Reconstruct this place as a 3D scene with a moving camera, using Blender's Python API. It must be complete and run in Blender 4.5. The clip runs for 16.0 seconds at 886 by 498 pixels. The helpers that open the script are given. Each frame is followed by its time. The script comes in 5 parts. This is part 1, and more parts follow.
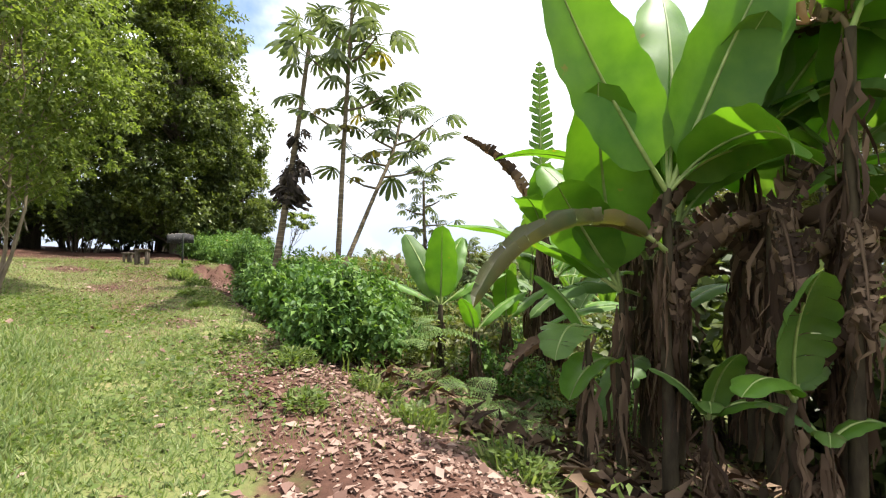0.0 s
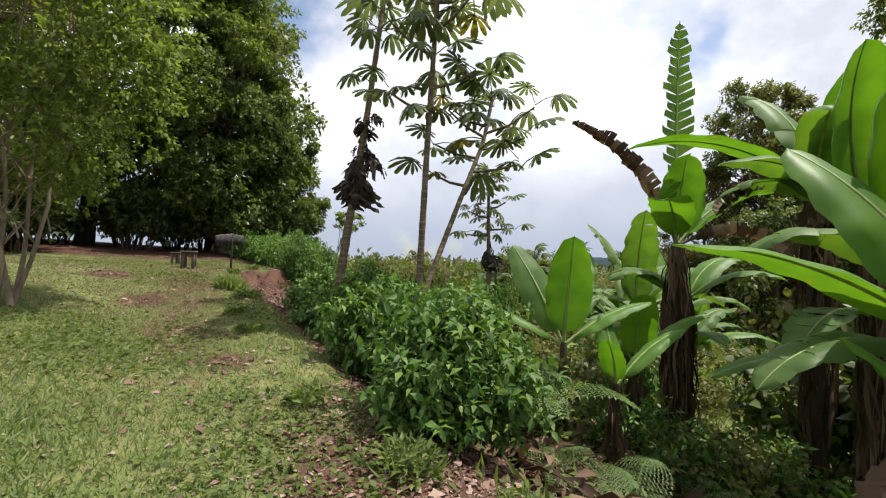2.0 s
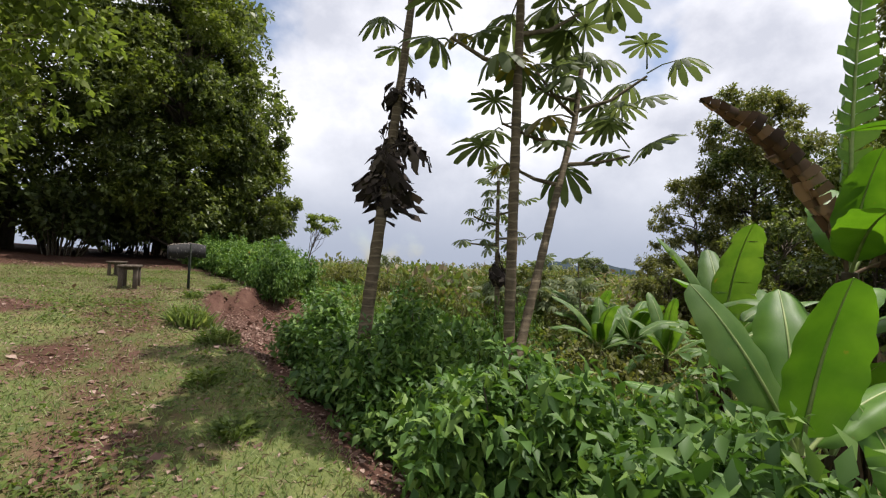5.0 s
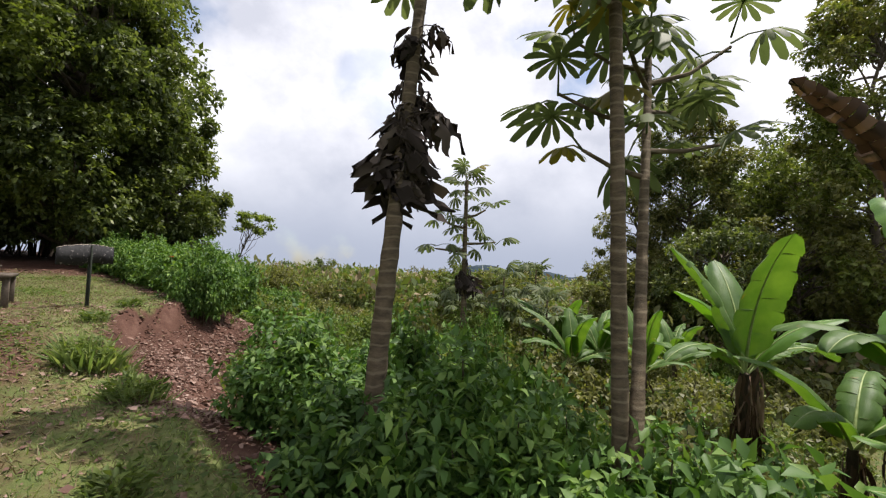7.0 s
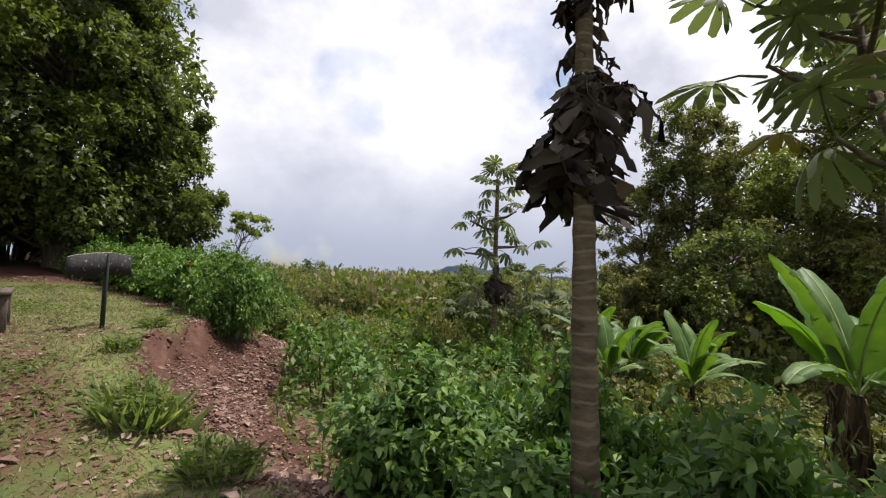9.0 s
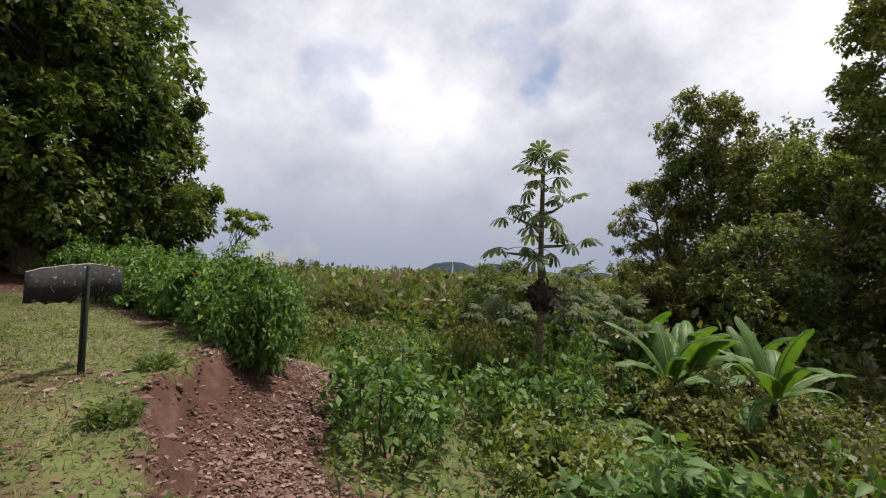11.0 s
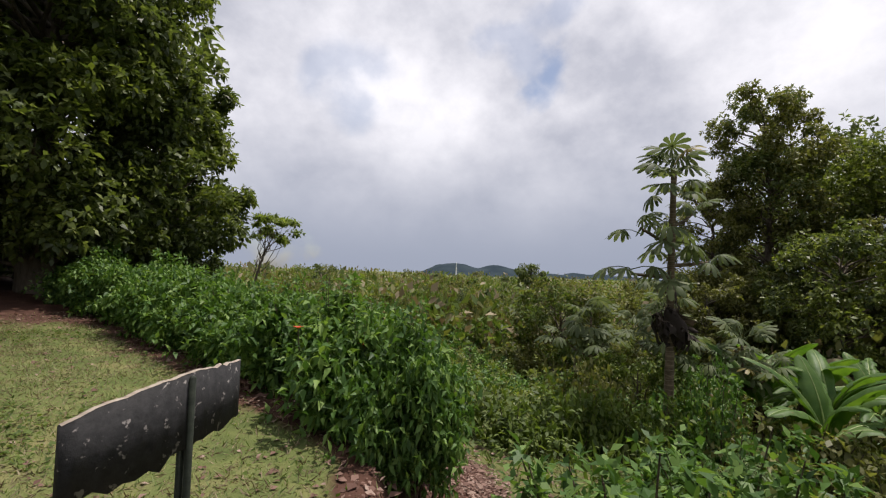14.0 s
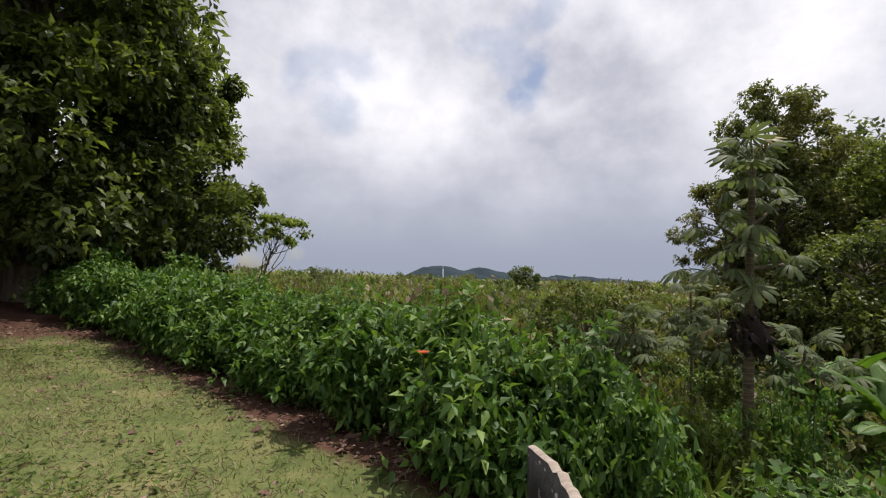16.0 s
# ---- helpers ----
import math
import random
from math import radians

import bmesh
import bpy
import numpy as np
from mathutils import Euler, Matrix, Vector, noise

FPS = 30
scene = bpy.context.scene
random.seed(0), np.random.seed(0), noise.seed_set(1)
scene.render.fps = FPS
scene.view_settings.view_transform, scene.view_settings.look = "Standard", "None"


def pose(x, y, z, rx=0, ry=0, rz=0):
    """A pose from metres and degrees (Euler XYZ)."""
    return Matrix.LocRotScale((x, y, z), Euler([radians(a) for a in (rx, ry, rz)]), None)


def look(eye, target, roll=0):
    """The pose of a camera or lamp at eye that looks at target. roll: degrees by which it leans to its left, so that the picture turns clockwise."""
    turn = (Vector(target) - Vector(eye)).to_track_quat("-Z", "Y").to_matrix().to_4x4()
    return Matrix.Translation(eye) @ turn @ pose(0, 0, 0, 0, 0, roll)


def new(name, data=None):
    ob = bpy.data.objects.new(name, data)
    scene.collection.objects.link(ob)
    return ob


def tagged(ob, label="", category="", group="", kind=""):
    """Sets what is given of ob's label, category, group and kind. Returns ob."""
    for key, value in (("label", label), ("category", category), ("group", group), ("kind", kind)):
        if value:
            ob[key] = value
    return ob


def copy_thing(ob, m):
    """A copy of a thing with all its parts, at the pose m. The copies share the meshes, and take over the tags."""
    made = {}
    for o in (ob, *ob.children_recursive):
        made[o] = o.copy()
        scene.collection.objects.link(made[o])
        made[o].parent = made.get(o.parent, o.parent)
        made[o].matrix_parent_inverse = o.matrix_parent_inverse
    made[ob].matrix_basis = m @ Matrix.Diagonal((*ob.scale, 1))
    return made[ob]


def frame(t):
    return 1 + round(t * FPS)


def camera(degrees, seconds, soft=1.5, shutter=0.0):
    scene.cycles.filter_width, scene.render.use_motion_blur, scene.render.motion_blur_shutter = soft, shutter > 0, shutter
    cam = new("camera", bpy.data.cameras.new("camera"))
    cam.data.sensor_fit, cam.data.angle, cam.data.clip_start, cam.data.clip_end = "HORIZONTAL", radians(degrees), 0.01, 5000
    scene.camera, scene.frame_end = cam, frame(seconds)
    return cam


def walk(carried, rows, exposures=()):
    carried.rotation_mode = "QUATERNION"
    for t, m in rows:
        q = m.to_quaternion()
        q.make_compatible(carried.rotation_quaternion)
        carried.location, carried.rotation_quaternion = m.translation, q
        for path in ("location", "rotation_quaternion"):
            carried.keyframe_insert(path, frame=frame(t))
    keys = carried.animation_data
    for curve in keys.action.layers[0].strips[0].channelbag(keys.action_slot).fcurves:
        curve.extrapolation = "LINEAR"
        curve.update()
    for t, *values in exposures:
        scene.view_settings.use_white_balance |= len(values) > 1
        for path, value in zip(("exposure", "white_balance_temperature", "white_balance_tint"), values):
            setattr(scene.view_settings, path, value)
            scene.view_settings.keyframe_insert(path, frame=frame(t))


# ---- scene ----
cam = camera(89.5, 16.0, soft=1.2)
METRES, EYE, TILT, LEAN, TURN = 15.5, 1.5, 1.7, -1.0, 0.0
ROWS = [
    (0.0, 0.0076, -0.0193, -0.0029, -1.74, -0.31, 0.94),
    (0.5, -0.0019, 0.0156, -0.0008, -3.48, -0.47, 0.70),
    (1.0, -0.0205, 0.0473, 0.0022, -2.60, -0.47, 0.38),
    (1.5, -0.0381, 0.0778, 0.0041, 0.40, -0.34, -0.00),
    (2.0, -0.0588, 0.1008, 0.0092, 3.10, -0.11, -0.33),
    (2.5, -0.0770, 0.1265, 0.0115, 4.44, 0.11, -0.55),
    (3.0, -0.0933, 0.1524, 0.0159, 4.95, 0.20, -0.63),
    (3.5, -0.1112, 0.1761, 0.0210, 4.79, 0.26, -0.81),
    (4.0, -0.1267, 0.2046, 0.0197, 3.70, 0.28, -0.82),
    (4.5, -0.1422, 0.2316, 0.0232, 1.03, 0.25, -0.85),
    (7.0, -0.2115, 0.3665, 0.0308, -10.67, 0.86, -1.70),
    (7.5, -0.2336, 0.3830, 0.0335, -11.72, 0.93, -1.81),
    (8.0, -0.2539, 0.4029, 0.0332, -12.54, 1.01, -1.82),
    (8.5, -0.2721, 0.4236, 0.0326, -13.19, 1.05, -1.68),
    (9.0, -0.2897, 0.4477, 0.0362, -13.30, 0.96, -1.60),
    (9.5, -0.3017, 0.4753, 0.0374, -13.45, 0.92, -1.55),
    (12.0, -0.3795, 0.6370, 0.0458, -15.75, 0.48, -1.05),
    (12.5, -0.3974, 0.6653, 0.0482, -15.87, 0.64, -1.13),
    (13.0, -0.4125, 0.6902, 0.0514, -15.56, 0.78, -1.13),
    (13.5, -0.4245, 0.7180, 0.0572, -15.04, 0.71, -1.19),
    (14.0, -0.4408, 0.7416, 0.0635, -14.74, 0.74, -1.20),
    (14.5, -0.4596, 0.7636, 0.0626, -14.77, 0.80, -1.25),
    (15.0, -0.4792, 0.7844, 0.0609, -15.15, 0.92, -1.27),
    (15.5, -0.4961, 0.8036, 0.0601, -15.80, 1.07, -1.20),
    (16.0, -0.5046, 0.8257, 0.0611, -16.63, 1.11, -1.08),
]
walk(cam, [(t, pose(0, 0, EYE, TILT, LEAN, TURN) @ pose(METRES * x, METRES * y, METRES * z, 90 + pitch, roll, yaw)) for t, x, y, z, yaw, pitch, roll in ROWS],
     exposures=[(0.0, 1.5, 6500, 10), (1.0, 1.15, 6500, 10), (2.0, 0.74, 6500, 11), (3.5, 0.62, 6500, 12), (5.0, 0.57, 6500, 13), (7.0, 0.62, 6500, 14), (9.0, 0.56, 6500, 15), (12.0, 0.2, 6500, 15), (16.0, 0.2, 6500, 15)])

# ---- world and sun ----
SUN_AZ, SUN_EL = radians(76), radians(68)      # azimuth from +y towards +x
world = bpy.data.worlds.new("sky")
scene.world = world
world.use_nodes = True


def build_sky():
    nt = world.node_tree
    nt.nodes.clear()
    n, l = nt.nodes.new, nt.links.new
    out, bg = n("ShaderNodeOutputWorld"), n("ShaderNodeBackground")
    sky = n("ShaderNodeTexSky")
    sky.sky_type, sky.sun_disc = "NISHITA", False
    sky.sun_elevation, sky.sun_rotation = SUN_EL, SUN_AZ
    co = n("ShaderNodeTexCoord")
    sep = n("ShaderNodeSeparateXYZ")
    l(co.outputs["Generated"], sep.inputs[0])
    # flatten directions on to a cloud deck
    mp = n("ShaderNodeMapping")
    mp.inputs["Scale"].default_value = (1.0, 1.0, 1.25)
    mp.inputs["Location"].default_value = (0.35, 0.1, 0.2)
    l(co.outputs["Generated"], mp.inputs[0])
    cover = n("ShaderNodeTexNoise")
    cover.inputs["Scale"].default_value, cover.inputs["Detail"].default_value = 2.6, 7
    cover.inputs["Roughness"].default_value = 0.52
    l(mp.outputs[0], cover.inputs["Vector"])
    mask = n("ShaderNodeValToRGB")
    mask.color_ramp.elements[0].position, mask.color_ramp.elements[1].position = 0.20, 0.34
    l(cover.outputs[0], mask.inputs[0])
    # gaps in the cloud deck: heading, elevation, half width in degrees, openness
    wob = n("ShaderNodeTexNoise")
    wob.inputs["Scale"].default_value, wob.inputs["Detail"].default_value = 7.0, 9
    l(co.outputs["Generated"], wob.inputs["Vector"])
    off = n("ShaderNodeVectorMath")
    off.operation = "MULTIPLY_ADD"
    off.inputs[1].default_value = (0.3, 0.3, 0.2)
    off.inputs[2].default_value = (-0.15, -0.15, -0.1)
    l(wob.outputs["Color"], off.inputs[0])
    put = n("ShaderNodeVectorMath")
    put.operation = "ADD"
    l(co.outputs["Generated"], put.inputs[0]), l(off.outputs[0], put.inputs[1])
    last = mask.outputs[0]
    for head, elev, wide, deep in ((-25.5, 27.5, 7.0, 1.0), (0.9, 22.2, 5.0, 0.42), (22.5, 27.5, 3.2, 0.35), (26.8, 23.9, 3.8, 0.75), (27, 32, 4.0, 0.4), (-5.6, 0.2, 3.6, 0.9), (75, 35, 9, 0.8), (150, 30, 10, 0.8), (-110, 40, 12, 0.8), (200, 45, 9, 0.7)):
        h, e = radians(head), radians(elev)
        dist = n("ShaderNodeVectorMath")
        dist.operation = "DISTANCE"
        dist.inputs[1].default_value = (math.sin(h) * math.cos(e), math.cos(h) * math.cos(e), math.sin(e))
        l(put.outputs[0], dist.inputs[0])
        hole = n("ShaderNodeMapRange")
        hole.interpolation_type = "SMOOTHSTEP"
        hole.inputs[1].default_value, hole.inputs[2].default_value = radians(wide) * 0.35, radians(wide) * 1.25
        hole.inputs[3].default_value, hole.inputs[4].default_value = 1.0 - deep, 1.0
        l(dist.outputs["Value"], hole.inputs[0])
        mul = n("ShaderNodeMath")
        mul.operation = "MULTIPLY"
        l(last, mul.inputs[0]), l(hole.outputs[0], mul.inputs[1])
        last = mul.outputs[0]
    puff = n("ShaderNodeTexNoise")
    puff.inputs["Scale"].default_value, puff.inputs["Detail"].default_value = 3.0, 10
    puff.inputs["Distortion"].default_value, puff.inputs["Roughness"].default_value = 0.0, 0.58
    l(mp.outputs[0], puff.inputs["Vector"])
    tone = n("ShaderNodeValToRGB")
    tone.color_ramp.elements[0].position, tone.color_ramp.elements[1].position = 0.33, 0.64
    tone.color_ramp.elements[0].color, tone.color_ramp.elements[1].color = (0.52, 0.54, 0.585, 1), (1.0, 1.0, 0.99, 1)
    l(puff.outputs[0], tone.inputs[0])
    # grey cloud base towards the horizon
    low = n("ShaderNodeMapRange")
    low.interpolation_type = "SMOOTHSTEP"
    low.inputs[1].default_value, low.inputs[2].default_value = 0.0, 0.38
    low.inputs[3].default_value, low.inputs[4].default_value = 1.0, 0.0
    l(sep.outputs[2], low.inputs[0])
    base = n("ShaderNodeMix")
    base.data_type = "RGBA"
    base.inputs[7].default_value = (0.34, 0.38, 0.45, 1)
    l(low.outputs[0], base.inputs[0]), l(tone.outputs[0], base.inputs[6])
    gain = n("ShaderNodeMix")
    gain.data_type, gain.blend_type = "RGBA", "MULTIPLY"
    gain.inputs[0].default_value = 1.0
    gain.inputs[7].default_value = (9.0, 9.1, 9.4, 1)
    l(base.outputs[2], gain.inputs[6])
    both = n("ShaderNodeMix")
    both.data_type = "RGBA"
    l(last, both.inputs[0]), l(sky.outputs[0], both.inputs[6]), l(gain.outputs[2], both.inputs[7])
    l(both.outputs[2], bg.inputs[0])
    bg.inputs[1].default_value = 0.1
    l(bg.outputs[0], out.inputs[0])


build_sky()
sun_dir = Vector((math.cos(SUN_EL) * math.sin(SUN_AZ), math.cos(SUN_EL) * math.cos(SUN_AZ), math.sin(SUN_EL)))
sun = new("sun", bpy.data.lights.new("sun", "SUN"))
sun.data.energy, sun.data.angle, sun.data.color = 4.2, radians(0.6), (1.0, 0.95, 0.86)
sun.matrix_world = look(sun_dir * 60, (0, 0, 0))


# ---- materials ----
def material(name, rough=0.7, spec=0.4):
    m = bpy.data.materials.new(name)
    m.use_nodes = True
    nt = m.node_tree
    b = nt.nodes["Principled BSDF"]
    b.inputs["Roughness"].default_value = rough
    b.inputs["Specular IOR Level"].default_value = spec
    return m, nt, b


def ramp(nt, fac, stops):
    r = nt.nodes.new("ShaderNodeValToRGB")
    e = r.color_ramp.elements
    while len(e) < len(stops):
        e.new(0.5)
    for k, (p, c) in enumerate(stops):
        e[k].position, e[k].color = p, (*c, 1)
    nt.links.new(fac, r.inputs[0])
    return r.outputs[0]


def noise_tex(nt, scale, detail=4, vec=None, rough=0.55):
    t = nt.nodes.new("ShaderNodeTexNoise")
    t.inputs["Scale"].default_value, t.inputs["Detail"].default_value, t.inputs["Roughness"].default_value = scale, detail, rough
    if vec is None:
        c = nt.nodes.new("ShaderNodeTexCoord")
        vec = c.outputs["Object"]
    nt.links.new(vec, t.inputs["Vector"])
    return t.outputs[0]


def mixc(nt, fac, a, b, mode="MIX"):
    x = nt.nodes.new("ShaderNodeMix")
    x.data_type, x.blend_type = "RGBA", mode
    for sock, v in ((x.inputs[0], fac), (x.inputs[6], a), (x.inputs[7], b)):
        if isinstance(v, (int, float)):
            sock.default_value = v
        elif isinstance(v, tuple):
            sock.default_value = (*v, 1)
        else:
            nt.links.new(v, sock)
    return x.outputs[2]


def bump(nt, b, height, strength=0.4, dist=0.02):
    k = nt.nodes.new("ShaderNodeBump")
    k.inputs["Strength"].default_value, k.inputs["Distance"].default_value = strength, dist
    nt.links.new(height, k.inputs["Height"])
    nt.links.new(k.outputs[0], b.inputs["Normal"])


def leaf_material(name, dark, mid, light, rough=0.45, through_light=0.35, glow=(1.25, 1.35, 0.55), spec=0.4):
    """Thin leaf: colour varies leaf by leaf and in blotches, and sunlight passes through it."""
    m, nt, b = material(name, rough, spec)
    g = nt.nodes.new("ShaderNodeNewGeometry")
    ob = nt.nodes.new("ShaderNodeObjectInfo")
    add = nt.nodes.new("ShaderNodeMath")
    add.operation = "MULTIPLY_ADD"
    nt.links.new(ob.outputs["Random"], add.inputs[0])
    add.inputs[1].default_value = 0.25
    nt.links.new(g.outputs["Random Per Island"], add.inputs[2])
    sub = nt.nodes.new("ShaderNodeMath")
    sub.operation = "MULTIPLY"
    nt.links.new(add.outputs[0], sub.inputs[0])
    sub.inputs[1].default_value = 0.8
    c = ramp(nt, sub.outputs[0], [(0.0, dark), (0.55, mid), (1.0, light)])
    c = mixc(nt, 0.45, c, ramp(nt, noise_tex(nt, 1.4, 3), [(0.3, (0.55, 0.6, 0.5)), (0.7, (1, 1, 1))]), "MULTIPLY")
    nt.links.new(c, b.inputs["Base Color"])
    t = nt.nodes.new("ShaderNodeBsdfTranslucent")
    nt.links.new(mixc(nt, 1.0, c, glow, "MULTIPLY"), t.inputs[0])
    x = nt.nodes.new("ShaderNodeMixShader")
    x.inputs[0].default_value = through_light
    nt.links.new(b.outputs[0], x.inputs[1]), nt.links.new(t.outputs[0], x.inputs[2])
    nt.links.new(x.outputs[0], nt.nodes["Material Output"].inputs[0])
    return m


def bark_material(name, a, b_, scale=9, ring=0.0):
    m, nt, b = material(name, 0.85, 0.2)
    c = nt.nodes.new("ShaderNodeTexCoord")
    mp = nt.nodes.new("ShaderNodeMapping")
    mp.inputs["Scale"].default_value = (1, 1, 0.3 if not ring else 2.5)
    nt.links.new(c.outputs["Object"], mp.inputs[0])
    n1 = noise_tex(nt, scale, 8, mp.outputs[0], 0.65)
    n2 = noise_tex(nt, 1.3, 3)
    col = mixc(nt, n2, ramp(nt, n1, [(0.3, a), (0.7, b_)]), ramp(nt, n1, [(0.25, tuple(v * 0.6 for v in a)), (0.75, tuple(v * 1.15 for v in b_))]))
    if ring:
        wv = nt.nodes.new("ShaderNodeTexWave")
        wv.wave_type, wv.bands_direction = "BANDS", "Z"
        wv.inputs["Scale"].default_value, wv.inputs["Distortion"].default_value, wv.inputs["Detail"].default_value = 3.3, 4.0, 4.0
        nt.links.new(c.outputs["Object"], wv.inputs["Vector"])
        col = mixc(nt, ramp(nt, wv.outputs["Fac"], [(0.86, (0, 0, 0)), (0.98, (0.55, 0.55, 0.55))]), col, (0.22, 0.18, 0.12))
    nt.links.new(col, b.inputs["Base Color"])
    bump(nt, b, n1, 0.7, 0.02)
    return m


M_TREE = leaf_material("broad_leaf_dark", (0.045, 0.062, 0.024), (0.098, 0.128, 0.044), (0.2, 0.225, 0.09), 0.46, 0.42, spec=0.36)
M_TREE_Y = leaf_material("broad_leaf_yellow", (0.075, 0.098, 0.024), (0.145, 0.18, 0.042), (0.27, 0.29, 0.085), 0.48, 0.4, spec=0.32)
M_TREE_O = leaf_material("olive_leaf", (0.075, 0.08, 0.028), (0.15, 0.152, 0.05), (0.25, 0.24, 0.09), 0.5, 0.4, spec=0.28)
M_FINE = leaf_material("fine_leaf", (0.09, 0.125, 0.035), (0.18, 0.225, 0.065), (0.31, 0.35, 0.12), 0.5, 0.5, spec=0.2)
M_HEDGE = leaf_material("hedge_leaf", (0.034, 0.08, 0.02), (0.092, 0.178, 0.038), (0.22, 0.32, 0.08), 0.52, 0.32, spec=0.26)
M_WEED = leaf_material("weed_leaf", (0.05, 0.08, 0.018), (0.11, 0.155, 0.036), (0.2, 0.24, 0.07), 0.55, 0.4, spec=0.25)
M_FERN = leaf_material("fern_leaf", (0.07, 0.11, 0.035), (0.12, 0.19, 0.06), (0.2, 0.27, 0.1), 0.5, 0.35, spec=0.25)
M_GRASS = leaf_material("grass_blade", (0.11, 0.165, 0.058), (0.195, 0.25, 0.098), (0.34, 0.355, 0.185), 0.6, 0.42, spec=0.2)
M_DRYGRASS = leaf_material("dry_grass", (0.13, 0.1, 0.055), (0.24, 0.19, 0.11), (0.36, 0.3, 0.19), 0.7, 0.25, (1.1, 1.0, 0.7))
M_CECROPIA = leaf_material("cecropia_leaf", (0.07, 0.095, 0.045), (0.125, 0.155, 0.07), (0.2, 0.225, 0.115), 0.55, 0.42, (1.15, 1.2, 0.7), spec=0.18)
M_DEAD_DARK = leaf_material("shrivelled_leaf", (0.028, 0.022, 0.02), (0.06, 0.046, 0.04), (0.15, 0.12, 0.1), 0.85, 0.08, (1.1, 0.9, 0.6), 0.15)
M_DEAD = leaf_material("dead_leaf", (0.035, 0.021, 0.014), (0.105, 0.066, 0.043), (0.32, 0.22, 0.15), 0.8, 0.12, (1.1, 0.9, 0.6), 0.2)
M_LITTER = leaf_material("leaf_litter", (0.09, 0.045, 0.035), (0.21, 0.125, 0.1), (0.42, 0.31, 0.26), 0.75, 0.1, (1, 0.9, 0.7), 0.2)
M_BARK = bark_material("grey_bark", (0.05, 0.04, 0.03), (0.16, 0.13, 0.1))
M_BARK_PALE = bark_material("pale_bark", (0.12, 0.09, 0.06), (0.3, 0.24, 0.17))
M_TRUNK = bark_material("cecropia_bark", (0.055, 0.042, 0.027), (0.155, 0.118, 0.075), 7, 1.0)
M_STEM = bark_material("banana_stem", (0.018, 0.013, 0.01), (0.08, 0.064, 0.036), 6)
M_TWIG = bark_material("twig", (0.04, 0.03, 0.02), (0.11, 0.09, 0.06), 20)


def banana_leaf_material(name, dark, light, thru=0.36, rough=0.46, spec=0.34):
    m, nt, b = material(name, rough, spec)
    uv = nt.nodes.new("ShaderNodeTexCoord")
    wv = nt.nodes.new("ShaderNodeTexWave")
    wv.wave_type, wv.bands_direction = "BANDS", "Y"
    wv.inputs["Scale"].default_value, wv.inputs["Distortion"].default_value = 40.0, 1.6
    nt.links.new(uv.outputs["UV"], wv.inputs["Vector"])
    n1 = noise_tex(nt, 2.2, 4)
    c = ramp(nt, n1, [(0.3, dark), (0.72, light)])
    c = mixc(nt, 0.14, c, ramp(nt, wv.outputs["Fac"], [(0.2, (0.6, 0.7, 0.5)), (0.8, (1, 1, 1))]), "MULTIPLY")
    brown = ramp(nt, noise_tex(nt, 5.0, 5), [(0.68, (0, 0, 0)), (0.76, (1, 1, 1))])
    c = mixc(nt, brown, c, (0.22, 0.15, 0.04))
    nt.links.new(c, b.inputs["Base Color"])
    bump(nt, b, wv.outputs["Fac"], 0.12, 0.006)
    t = nt.nodes.new("ShaderNodeBsdfTranslucent")
    nt.links.new(mixc(nt, 1.0, c, (1.5, 1.6, 0.4), "MULTIPLY"), t.inputs[0])
    x = nt.nodes.new("ShaderNodeMixShader")
    x.inputs[0].default_value = thru
    nt.links.new(b.outputs[0], x.inputs[1]), nt.links.new(t.outputs[0], x.inputs[2])
    nt.links.new(x.outputs[0], nt.nodes["Material Output"].inputs[0])
    return m


M_BANANA = banana_leaf_material("banana_leaf", (0.055, 0.14, 0.016), (0.12, 0.24, 0.03), 0.37)
M_BANANA_OLD = banana_leaf_material("mature_banana_leaf", (0.055, 0.12, 0.026), (0.12, 0.2, 0.05), 0.36, 0.5, 0.3)
M_BANANA_BROWN = banana_leaf_material("browning_banana_leaf", (0.05, 0.072, 0.035), (0.13, 0.1, 0.05), 0.18, 0.45, 0.4)
M_RIB, _nt, _b = material("banana_rib", 0.5)
_nt.links.new(ramp(_nt, noise_tex(_nt, 6, 3), [(0.3, (0.14, 0.2, 0.05)), (0.7, (0.3, 0.36, 0.13))]), _b.inputs["Base Color"])


